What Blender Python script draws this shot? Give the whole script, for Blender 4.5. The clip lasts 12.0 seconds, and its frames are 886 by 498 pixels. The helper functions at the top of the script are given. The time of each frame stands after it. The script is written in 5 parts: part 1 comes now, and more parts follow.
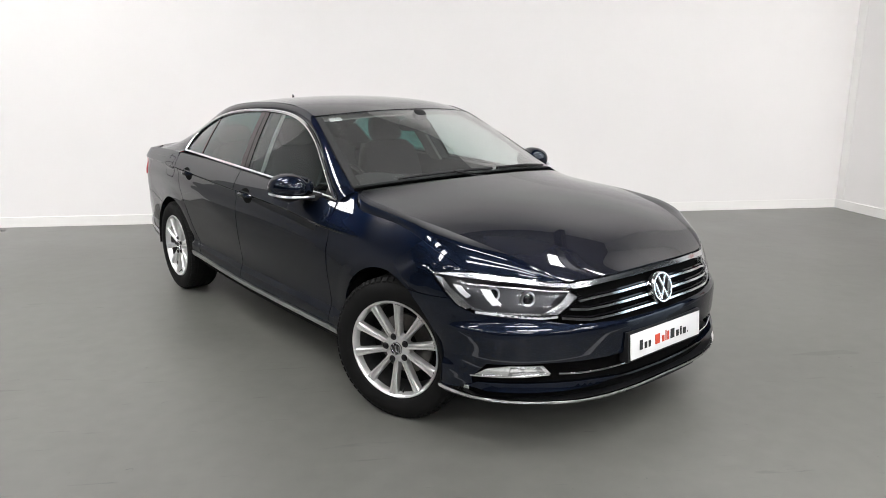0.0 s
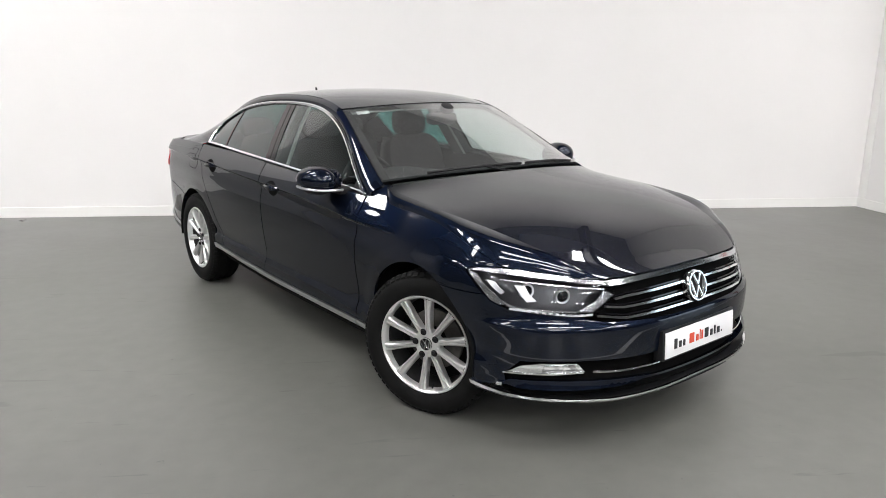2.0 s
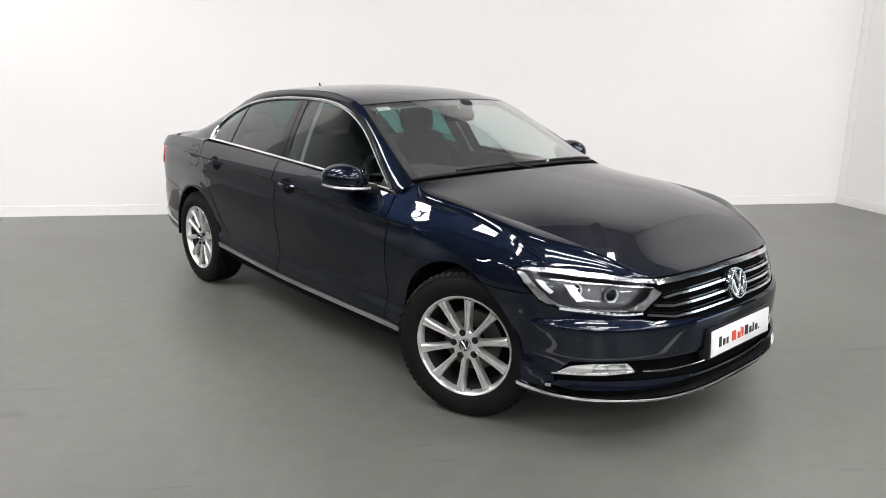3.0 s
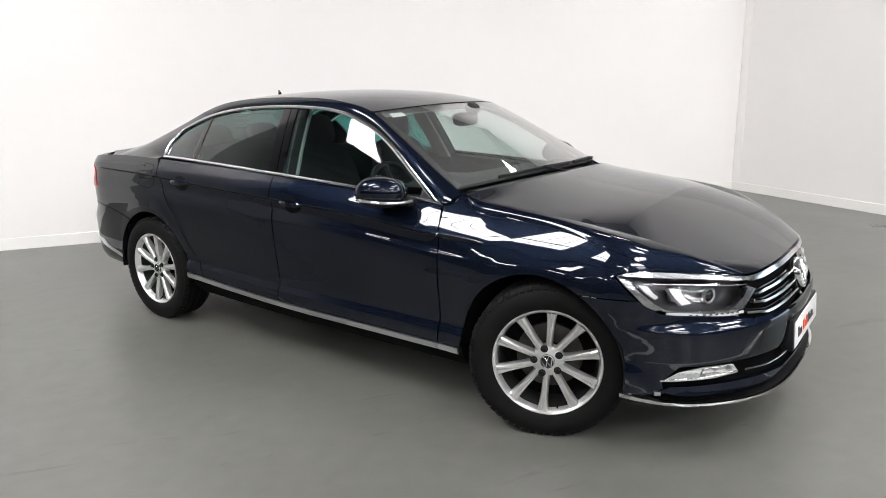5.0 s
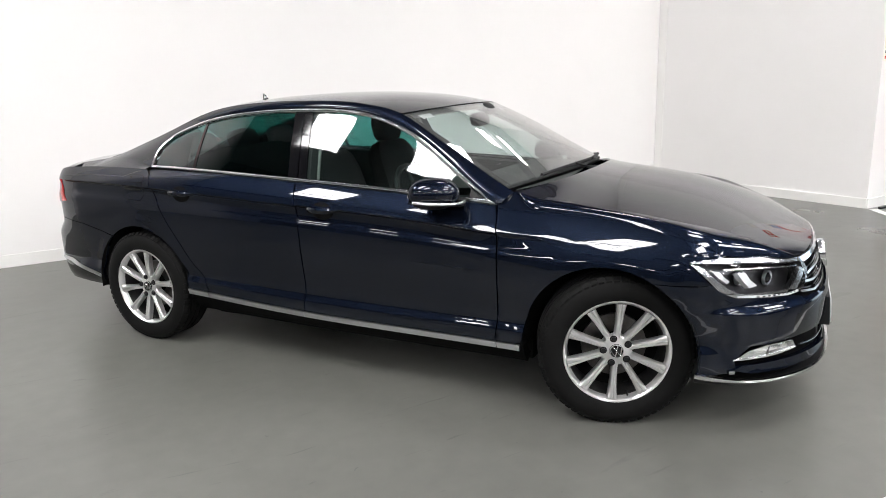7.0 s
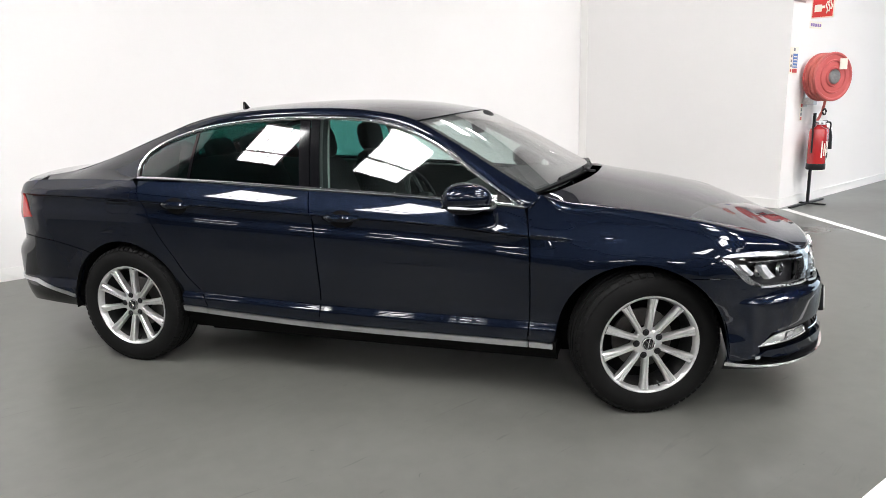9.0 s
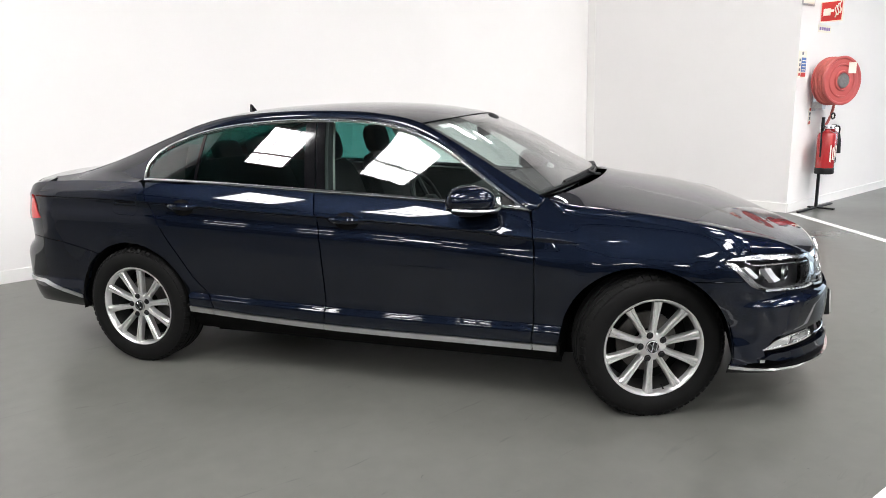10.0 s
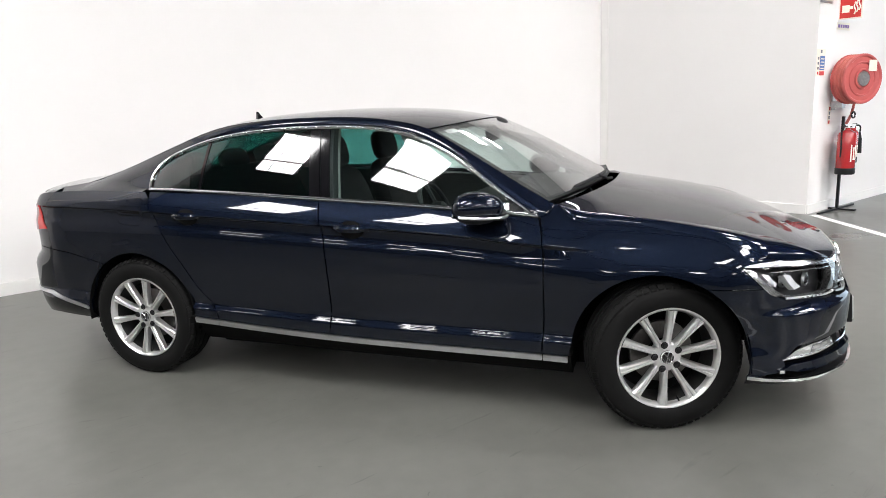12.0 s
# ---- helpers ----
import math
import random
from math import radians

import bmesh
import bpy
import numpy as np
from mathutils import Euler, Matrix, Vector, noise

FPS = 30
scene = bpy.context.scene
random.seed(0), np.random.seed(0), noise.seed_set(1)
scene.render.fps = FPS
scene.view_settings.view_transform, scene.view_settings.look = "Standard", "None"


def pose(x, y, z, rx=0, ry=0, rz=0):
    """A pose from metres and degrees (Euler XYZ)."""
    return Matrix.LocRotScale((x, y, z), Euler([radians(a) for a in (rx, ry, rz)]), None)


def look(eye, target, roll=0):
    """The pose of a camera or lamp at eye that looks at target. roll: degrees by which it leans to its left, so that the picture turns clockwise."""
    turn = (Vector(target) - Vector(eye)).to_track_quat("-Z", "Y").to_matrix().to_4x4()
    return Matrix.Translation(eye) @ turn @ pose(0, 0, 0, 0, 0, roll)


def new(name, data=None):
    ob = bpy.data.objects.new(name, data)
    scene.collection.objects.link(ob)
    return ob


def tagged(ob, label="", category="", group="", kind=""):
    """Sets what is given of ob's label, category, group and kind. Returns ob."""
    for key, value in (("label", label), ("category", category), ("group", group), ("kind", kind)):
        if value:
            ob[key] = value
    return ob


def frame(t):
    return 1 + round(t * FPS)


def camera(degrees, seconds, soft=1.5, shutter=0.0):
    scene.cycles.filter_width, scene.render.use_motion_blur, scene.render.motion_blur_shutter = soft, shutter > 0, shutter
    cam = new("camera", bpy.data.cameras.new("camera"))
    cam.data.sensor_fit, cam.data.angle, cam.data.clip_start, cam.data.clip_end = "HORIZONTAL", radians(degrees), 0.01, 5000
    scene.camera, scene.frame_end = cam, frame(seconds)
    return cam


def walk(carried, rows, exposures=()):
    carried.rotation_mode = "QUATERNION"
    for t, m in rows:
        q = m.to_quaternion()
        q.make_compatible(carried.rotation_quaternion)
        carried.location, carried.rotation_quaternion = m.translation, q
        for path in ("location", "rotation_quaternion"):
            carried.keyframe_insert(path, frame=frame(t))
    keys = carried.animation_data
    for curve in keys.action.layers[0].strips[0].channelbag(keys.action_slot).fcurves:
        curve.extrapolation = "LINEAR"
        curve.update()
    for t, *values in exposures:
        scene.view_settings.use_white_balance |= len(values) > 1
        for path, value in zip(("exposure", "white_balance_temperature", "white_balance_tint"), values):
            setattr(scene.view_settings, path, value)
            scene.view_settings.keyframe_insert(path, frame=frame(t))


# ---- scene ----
cam = camera(65.0, 12.0, soft=0.9)
PATH = [
    (0, (3.833, -2.586, 1.464), (2.327, -1.347, 1.019), -0.1),
    (0.5, (3.848, -2.57, 1.459), (2.335, -1.34, 1.013), 0.2),
    (1, (3.853, -2.558, 1.462), (2.335, -1.339, 1.005), 0.4),
    (1.5, (3.833, -2.561, 1.45), (2.304, -1.354, 0.996), 1.9),
    (2, (3.747, -2.646, 1.459), (2.228, -1.429, 0.999), 0.4),
    (2.5, (3.628, -2.769, 1.448), (2.161, -1.49, 0.988), 0.2),
    (2.7, (3.576, -2.808, 1.449), (2.111, -1.529, 0.984), 0.2),
    (4.3, (2.941, -3.128, 1.438), (1.733, -1.591, 1.015), 1.4),
    (4.5, (2.851, -3.183, 1.438), (1.669, -1.628, 1.007), -0.6),
    (5, (2.656, -3.293, 1.437), (1.507, -1.72, 0.984), -0.8),
    (5.5, (2.473, -3.363, 1.441), (1.422, -1.724, 0.984), -1.7),
    (6, (2.293, -3.496, 1.446), (1.293, -1.826, 0.988), 0.4),
    (6.5, (2.151, -3.643, 1.465), (1.27, -1.907, 1.008), -2.4),
    (6.7, (2.102, -3.657, 1.457), (1.211, -1.926, 1.001), -2.0),
    (8.3, (1.508, -3.892, 1.413), (0.922, -2.026, 0.995), -2.4),
    (8.5, (1.464, -3.91, 1.423), (0.912, -2.035, 0.996), -3.4),
    (9, (1.427, -3.961, 1.437), (0.841, -2.097, 1.008), -1.5),
    (9.5, (1.446, -3.966, 1.432), (0.84, -2.107, 1.014), -1.2),
    (10, (1.446, -3.964, 1.431), (0.838, -2.105, 1.013), -1.4),
    (10.5, (1.448, -3.936, 1.431), (0.835, -2.079, 1.011), -1.8),
    (11, (1.448, -3.916, 1.435), (0.826, -2.062, 1.02), -2.3),
    (11.5, (1.452, -3.886, 1.434), (0.824, -2.032, 1.023), -2.1),
    (12, (1.461, -3.87, 1.434), (0.808, -2.023, 1.028), -2.2),
]
EXPOSURES = [(0, -0.13), (2.5, -0.1), (5.5, 0.02), (9.0, 0.08), (12.0, 0.08)]
walk(cam, [(t, look(eye, target, roll)) for t, eye, target, roll in PATH], EXPOSURES)

# ---------- world and light ----------
world = bpy.data.worlds.new("world")
scene.world = world
world.use_nodes = True
sky = world.node_tree.nodes.new("ShaderNodeTexSky")
sky.sky_type, sky.sun_disc, sky.sun_elevation, sky.sun_rotation = "NISHITA", False, radians(40), radians(200)
world.node_tree.links.new(sky.outputs[0], world.node_tree.nodes["Background"].inputs[0])
world.node_tree.nodes["Background"].inputs[1].default_value = 0.08
SKYLIGHT = 35.0
DOORWAY = 140.0


# ---------- materials ----------
def material(name, colour, rough=0.5, metal=0.0, coat=0.0, vary=0.0, scale=6.0, bump=0.0, bump_scale=200.0, spec=0.5):
    m = bpy.data.materials.new(name)
    m.use_nodes = True
    nt, b = m.node_tree, m.node_tree.nodes["Principled BSDF"]
    b.inputs["Base Color"].default_value = (*colour, 1)
    b.inputs["Roughness"].default_value, b.inputs["Metallic"].default_value = rough, metal
    b.inputs["Specular IOR Level"].default_value = spec
    b.inputs["Coat Weight"].default_value, b.inputs["Coat Roughness"].default_value = coat, 0.015
    if vary or bump:
        at = nt.nodes.new("ShaderNodeTexCoord")
    if vary:
        n = nt.nodes.new("ShaderNodeTexNoise")
        n.inputs["Scale"].default_value, n.inputs["Detail"].default_value, n.inputs["Roughness"].default_value = scale, 8, 0.6
        r = nt.nodes.new("ShaderNodeMapRange")
        r.inputs[1].default_value, r.inputs[2].default_value = 0.3, 0.7
        r.inputs[3].default_value, r.inputs[4].default_value = 1 - vary, 1 + vary
        x = nt.nodes.new("ShaderNodeVectorMath")
        x.operation = "SCALE"
        x.inputs[0].default_value = colour
        nt.links.new(at.outputs["Object"], n.inputs["Vector"])
        nt.links.new(n.outputs["Fac"], r.inputs[0])
        nt.links.new(r.outputs[0], x.inputs["Scale"])
        nt.links.new(x.outputs[0], b.inputs["Base Color"])
        r2 = nt.nodes.new("ShaderNodeMapRange")
        r2.inputs[3].default_value, r2.inputs[4].default_value = max(rough - 0.5 * vary * rough, 0), rough * (1 + 0.5 * vary)
        nt.links.new(n.outputs["Fac"], r2.inputs[0])
        nt.links.new(r2.outputs[0], b.inputs["Roughness"])
    if bump:
        n2 = nt.nodes.new("ShaderNodeTexNoise")
        n2.inputs["Scale"].default_value, n2.inputs["Detail"].default_value = bump_scale, 4
        bp = nt.nodes.new("ShaderNodeBump")
        bp.inputs["Strength"].default_value, bp.inputs["Distance"].default_value = bump, 0.002
        nt.links.new(at.outputs["Object"], n2.inputs["Vector"])
        nt.links.new(n2.outputs["Fac"], bp.inputs["Height"])
        nt.links.new(bp.outputs[0], b.inputs["Normal"])
    return m


def glass(name, tint, film_mix=0.0, face=0.07, edge=4.0):
    m = bpy.data.materials.new(name)
    m.use_nodes = True
    nt = m.node_tree
    nt.nodes.remove(nt.nodes["Principled BSDF"])
    t, g, f, mix, power, lift = (nt.nodes.new(k) for k in ("ShaderNodeBsdfTransparent", "ShaderNodeBsdfGlossy", "ShaderNodeLayerWeight", "ShaderNodeMixShader", "ShaderNodeMath", "ShaderNodeMath"))
    power.operation, lift.operation = "POWER", "MULTIPLY_ADD"
    f.inputs[0].default_value = 0.5
    power.inputs[1].default_value = edge
    lift.inputs[1].default_value, lift.inputs[2].default_value = 1 - face, face
    t.inputs[0].default_value = (*tint, 1)
    g.inputs["Roughness"].default_value = 0.01
    nt.links.new(f.outputs["Facing"], power.inputs[0])
    nt.links.new(power.outputs[0], lift.inputs[0])
    nt.links.new(lift.outputs[0], mix.inputs[0])
    nt.links.new(t.outputs[0], mix.inputs[1])
    nt.links.new(g.outputs[0], mix.inputs[2])
    last = mix
    # optional even, pale diffuse film over the glass
    if film_mix:
        film, filmed = nt.nodes.new("ShaderNodeBsdfDiffuse"), nt.nodes.new("ShaderNodeMixShader")
        film.inputs[0].default_value = (0.78, 0.78, 0.77, 1)
        filmed.inputs[0].default_value = film_mix
        nt.links.new(mix.outputs[0], filmed.inputs[1])
        nt.links.new(film.outputs[0], filmed.inputs[2])
        last = filmed
    nt.links.new(last.outputs[0], nt.nodes["Material Output"].inputs[0])
    return m


def glow(name, colour, strength):
    m = bpy.data.materials.new(name)
    m.use_nodes = True
    b = m.node_tree.nodes["Principled BSDF"]
    b.inputs["Base Color"].default_value = (*colour, 1)
    b.inputs["Emission Color"].default_value = (*colour, 1)
    b.inputs["Emission Strength"].default_value = strength
    return m


PAINT = material("navy_metallic_paint", (0.0052, 0.0081, 0.0168), 0.40, 0.70, 1.0, spec=0.0)
PAINT.node_tree.nodes["Principled BSDF"].inputs["Coat IOR"].default_value = 1.44
PAINT.node_tree.nodes["Principled BSDF"].inputs["Specular Tint"].default_value = (0.10, 0.14, 0.28, 1)
def filmed(name, base, amount):
    """The paint with wall sheen mixed in as a thin uneven pale film."""
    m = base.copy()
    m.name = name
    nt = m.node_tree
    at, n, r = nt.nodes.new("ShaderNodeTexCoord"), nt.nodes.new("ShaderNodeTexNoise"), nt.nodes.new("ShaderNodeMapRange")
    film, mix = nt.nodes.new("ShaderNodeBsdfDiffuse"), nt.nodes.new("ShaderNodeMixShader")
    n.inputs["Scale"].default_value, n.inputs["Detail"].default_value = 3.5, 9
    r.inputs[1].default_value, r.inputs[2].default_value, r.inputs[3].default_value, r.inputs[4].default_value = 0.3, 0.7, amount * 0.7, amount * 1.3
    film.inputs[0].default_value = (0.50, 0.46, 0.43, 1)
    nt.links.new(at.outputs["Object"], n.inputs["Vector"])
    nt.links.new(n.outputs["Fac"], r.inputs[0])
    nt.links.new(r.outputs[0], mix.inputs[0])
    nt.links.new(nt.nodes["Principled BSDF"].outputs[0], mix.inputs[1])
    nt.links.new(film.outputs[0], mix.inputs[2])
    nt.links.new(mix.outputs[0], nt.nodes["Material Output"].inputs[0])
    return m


# brighter copy for bonnet, roof and boot, with reflected wall put into the colour
TOP_SHEEN_PAINT = filmed("dusty_navy_paint", PAINT, 0.016)
TOP_SHEEN_PAINT.node_tree.nodes["Principled BSDF"].inputs["Coat IOR"].default_value = 1.60
CHROME = material("chrome", (0.82, 0.83, 0.84), 0.16, 1.0)
SATIN = material("satin_chrome", (0.62, 0.63, 0.64), 0.28, 1.0)
ALLOY = material("silver_alloy", (0.70, 0.70, 0.695), 0.34, 0.80, 0.2, vary=0.06, scale=30)
# the rim's alloy, darkened for the shade between the spokes
ALLOY_SHADED = material("shaded_alloy_barrel", (0.055, 0.055, 0.055), 0.5, 0.7, vary=0.2, scale=40)
DISC = material("worn_brake_disc", (0.11, 0.105, 0.10), 0.4, 0.9, vary=0.15, scale=60)
RUBBER = material("tyre_rubber", (0.005, 0.005, 0.005), 0.7, vary=0.3, scale=25, bump=0.2, spec=0.14)
PLASTIC = material("black_plastic", (0.008, 0.008, 0.009), 0.5, spec=0.25, bump=0.1, bump_scale=600)
GLOSS_BLACK = material("gloss_black", (0.004, 0.004, 0.005), 0.06, spec=0.4)
UNDERSIDE = material("underbody_black", (0.006, 0.006, 0.006), 0.85, spec=0.05)
TINT = glass("dark_tinted_glass", (0.07, 0.27, 0.245))
CLEAR = glass("green_clear_glass", (0.86, 0.92, 0.90), 0.034, 0.06, 1.7)
SIDE_GLASS = glass("green_side_glass", (0.72, 0.85, 0.82))
LENS = glass("clear_lens", (0.95, 0.96, 0.97), 0.0, 0.03)
REFLECTOR = material("lamp_reflector", (0.70, 0.71, 0.72), 0.2, 1.0)
BRACKET = material("lamp_inner_metal", (0.78, 0.78, 0.79), 0.30, 0.45)
FOG_GLASS = material("fog_lamp_reflector", (0.30, 0.30, 0.31), 0.18, 0.95, 0.6)
BROW = material("lamp_bright_brow", (0.66, 0.66, 0.67), 0.24, 1.0)
# backing sheet colour: the deep grille openings' shade is put into the black
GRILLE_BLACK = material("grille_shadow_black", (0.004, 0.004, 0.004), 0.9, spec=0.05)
LAMP_DARK = material("lamp_bezel", (0.075, 0.075, 0.08), 0.28, 0.8, spec=0.3)
RED_LENS = material("red_lens", (0.40, 0.012, 0.012), 0.2, coat=0.4)
CLOTH = material("black_seat_cloth", (0.012, 0.012, 0.013), 0.9, vary=0.2, scale=60, bump=0.3, bump_scale=400)
TRIM = material("dark_interior_plastic", (0.018, 0.018, 0.019), 0.6, bump=0.2, bump_scale=500)
LIGHT_TRIM = material("grey_pillar_trim", (0.27, 0.27, 0.26), 0.8)
PLATE_WHITE = material("plate_white", (0.78, 0.78, 0.78), 0.35, coat=0.4)
INK = material("black_print", (0.012, 0.012, 0.013), 0.5)
ORANGE_INK = material("orange_red_print", (0.62, 0.07, 0.03), 0.5)
WALL = material("white_wall_paint", (0.80, 0.785, 0.775), 0.75, vary=0.015, scale=0.7, bump=0.15, bump_scale=90)
BOARD = material("white_gloss_skirting", (0.82, 0.81, 0.79), 0.35, vary=0.02, scale=3)
CEIL = material("ceiling_metal_deck", (0.13, 0.13, 0.135), 0.6, vary=0.08, scale=0.6)
SIDE_WALL = material("unseen_side_grey", (0.30, 0.30, 0.30), 0.6, vary=0.06, scale=0.5)
GREY_WALL = material("unseen_dark_grey", (0.035, 0.036, 0.038), 0.6, vary=0.1, scale=0.5)
LINE = material("white_line_paint", (0.78, 0.78, 0.76), 0.5, vary=0.06, scale=8)
SKY_PANEL = glow("rooflight_sheet", (1.0, 0.985, 0.985), SKYLIGHT)


def floor_material():
    m = material("grey_resin_floor", (0.20, 0.215, 0.20), 0.3)
    nt, b = m.node_tree, m.node_tree.nodes["Principled BSDF"]
    at = nt.nodes.new("ShaderNodeTexCoord")
    big, fine = nt.nodes.new("ShaderNodeTexNoise"), nt.nodes.new("ShaderNodeTexNoise")
    big.inputs["Scale"].default_value, big.inputs["Detail"].default_value = 0.55, 6
    fine.inputs["Scale"].default_value, fine.inputs["Detail"].default_value = 9, 10
    ramp = nt.nodes.new("ShaderNodeMapRange")
    ramp.inputs[1].default_value, ramp.inputs[2].default_value, ramp.inputs[3].default_value, ramp.inputs[4].default_value = 0.3, 0.7, 0.84, 1.14
    ramp2 = nt.nodes.new("ShaderNodeMapRange")
    ramp2.inputs[1].default_value, ramp2.inputs[2].default_value, ramp2.inputs[3].default_value, ramp2.inputs[4].default_value = 0.3, 0.7, 0.93, 1.07
    mul = nt.nodes.new("ShaderNodeMath")
    mul.operation = "MULTIPLY"
    sc = nt.nodes.new("ShaderNodeVectorMath")
    sc.operation = "SCALE"
    sc.inputs[0].default_value = (0.104, 0.105, 0.095)
    for n, r in ((big, ramp), (fine, ramp2)):
        nt.links.new(at.outputs["Object"], n.inputs["Vector"])
        nt.links.new(n.outputs["Fac"], r.inputs[0])
    nt.links.new(ramp.outputs[0], mul.inputs[0])
    nt.links.new(ramp2.outputs[0], mul.inputs[1])
    # long tyre and trolley scuffs, and small dark specks
    scuffed = mul.outputs[0]
    for turn, long_, wide, edge, dark in ((25, 2.6, 18.0, 0.690, 0.76), (-35, 2.0, 13.0, 0.676, 0.76), (80, 3.4, 22.0, 0.690, 0.74), (10, 22.0, 30.0, 0.715, 0.60)):
        mp, st, rg, mu = nt.nodes.new("ShaderNodeMapping"), nt.nodes.new("ShaderNodeTexNoise"), nt.nodes.new("ShaderNodeMapRange"), nt.nodes.new("ShaderNodeMath")
        mp.inputs["Rotation"].default_value = (0, 0, radians(turn))
        mp.inputs["Scale"].default_value = (long_, wide, 1)
        st.inputs["Scale"].default_value, st.inputs["Detail"].default_value, st.inputs["Distortion"].default_value = 1.0, 4, 0.8
        rg.inputs[1].default_value, rg.inputs[2].default_value, rg.inputs[3].default_value, rg.inputs[4].default_value = edge, edge + 0.06, 1.0, dark
        mu.operation = "MULTIPLY"
        nt.links.new(at.outputs["Object"], mp.inputs["Vector"])
        nt.links.new(mp.outputs[0], st.inputs["Vector"])
        nt.links.new(st.outputs["Fac"], rg.inputs[0])
        nt.links.new(scuffed, mu.inputs[0])
        nt.links.new(rg.outputs[0], mu.inputs[1])
        scuffed = mu.outputs[0]
    nt.links.new(scuffed, sc.inputs["Scale"])
    nt.links.new(sc.outputs[0], b.inputs["Base Color"])
    rr = nt.nodes.new("ShaderNodeMapRange")
    rr.inputs[3].default_value, rr.inputs[4].default_value = 0.16, 0.50
    nt.links.new(big.outputs["Fac"], rr.inputs[0])
    nt.links.new(rr.outputs[0], b.inputs["Roughness"])
    bp = nt.nodes.new("ShaderNodeBump")
    bp.inputs["Strength"].default_value, bp.inputs["Distance"].default_value = 0.08, 0.002
    nt.links.new(fine.outputs["Fac"], bp.inputs["Height"])
    nt.links.new(bp.outputs[0], b.inputs["Normal"])
    return m


FLOOR = floor_material()


# ---------- building helpers ----------
def part(name, bm, mat, parent=None, label="", smooth=True):
    me = bpy.data.meshes.new(name)
    bm.to_mesh(me)
    bm.free()
    me.materials.append(mat)
    if smooth:
        for p in me.polygons:
            p.use_smooth = True
        me.set_sharp_from_angle(angle=radians(35))
    ob = new(name, me)
    ob.parent = parent
    if label:
        tagged(ob, label)
    return ob


def empty(name, label, category, group="", at=None, kind=""):
    ob = new(name)
    if at:
        ob.matrix_basis = at
    return tagged(ob, label, category, group, kind)


def box(bm, x0, x1, y0, y1, z0, z1, m=None, bevel=0.0):
    r = bmesh.ops.create_cube(bm, size=1)
    vs = r["verts"]
    bmesh.ops.transform(bm, verts=vs, matrix=Matrix.Translation(((x0 + x1) / 2, (y0 + y1) / 2, (z0 + z1) / 2)) @ Matrix.Diagonal((x1 - x0, y1 - y0, z1 - z0, 1)))
    if bevel:
        es = list({e for v in vs for e in v.link_edges})
        out = bmesh.ops.bevel(bm, geom=es, offset=bevel, segments=2, affect="EDGES", profile=0.6)
        vs = list({v for f in out["faces"] for v in f.verts} | {v for v in vs if v.is_valid})
    if m:
        bmesh.ops.transform(bm, verts=[v for v in vs if v.is_valid], matrix=m)
    return bm


def spline(pts):
    """A natural cubic curve through (position, value...) points, clamped past its ends."""
    a = np.array(pts, float)
    x, y = a[:, 0], a[:, 1:]
    n, h = len(x), np.diff(x)
    A, B = np.eye(n), np.zeros_like(y)
    for i in range(1, n - 1):
        A[i, i - 1:i + 2] = h[i - 1], 2 * (h[i - 1] + h[i]), h[i]
        B[i] = 6 * ((y[i + 1] - y[i]) / h[i] - (y[i] - y[i - 1]) / h[i - 1])
    M = np.linalg.solve(A, B)

    def f(q):
        q = min(max(q, x[0]), x[-1])
        i = min(max(int(np.searchsorted(x, q)) - 1, 0), n - 2)
        a0, b0 = x[i + 1] - q, q - x[i]
        v = M[i] * a0 ** 3 / (6 * h[i]) + M[i + 1] * b0 ** 3 / (6 * h[i]) + (y[i] / h[i] - M[i] * h[i] / 6) * a0 + (y[i + 1] / h[i] - M[i + 1] * h[i] / 6) * b0
        return float(v[0]) if len(v) == 1 else v
    return f


def hermite(pts):
    """A monotone curve through (position, value) points, with no overshoot."""
    x, y = [p[0] for p in pts], [p[1] for p in pts]
    d = [(y[i + 1] - y[i]) / (x[i + 1] - x[i]) for i in range(len(x) - 1)]
    m = [d[0]] + [0 if d[i - 1] * d[i] <= 0 else 2 * d[i - 1] * d[i] / (d[i - 1] + d[i]) for i in range(1, len(d))] + [d[-1]]

    def f(q):
        if q <= x[0]:
            return y[0] + (q - x[0]) * m[0]
        if q >= x[-1]:
            return y[-1] + (q - x[-1]) * m[-1]
        i = max(k for k in range(len(x) - 1) if x[k] <= q)
        h = x[i + 1] - x[i]
        t = (q - x[i]) / h
        return (2 * t ** 3 - 3 * t * t + 1) * y[i] + (t ** 3 - 2 * t * t + t) * h * m[i] + (3 * t * t - 2 * t ** 3) * y[i + 1] + (t ** 3 - t * t) * h * m[i + 1]
    return f


def smooth(t):
    t = min(max(t, 0.0), 1.0)
    return t * t * (3 - 2 * t)


def dense(poly, step, closed=True):
    """Points along a polygon, no further apart than step."""
    out = []
    n = len(poly)
    for i in range(n if closed else n - 1):
        a, b = np.array(poly[i], float), np.array(poly[(i + 1) % n], float)
        k = max(1, int(math.ceil(np.linalg.norm(b - a) / step)))
        out += [tuple(a + (b - a) * j / k) for j in range(k)]
    if not closed:
        out.append(tuple(poly[-1]))
    return out


def curve2(pts, n=24):
    """A smooth run of points through the given ones."""
    a = np.array(pts, float)
    t = np.r_[0, np.cumsum(np.linalg.norm(np.diff(a, axis=0), axis=1))]
    f = spline([(t[i], *a[i]) for i in range(len(a))])
    return [tuple(f(q)) for q in np.linspace(0, t[-1], n)]


from mathutils.geometry import delaunay_2d_cdt


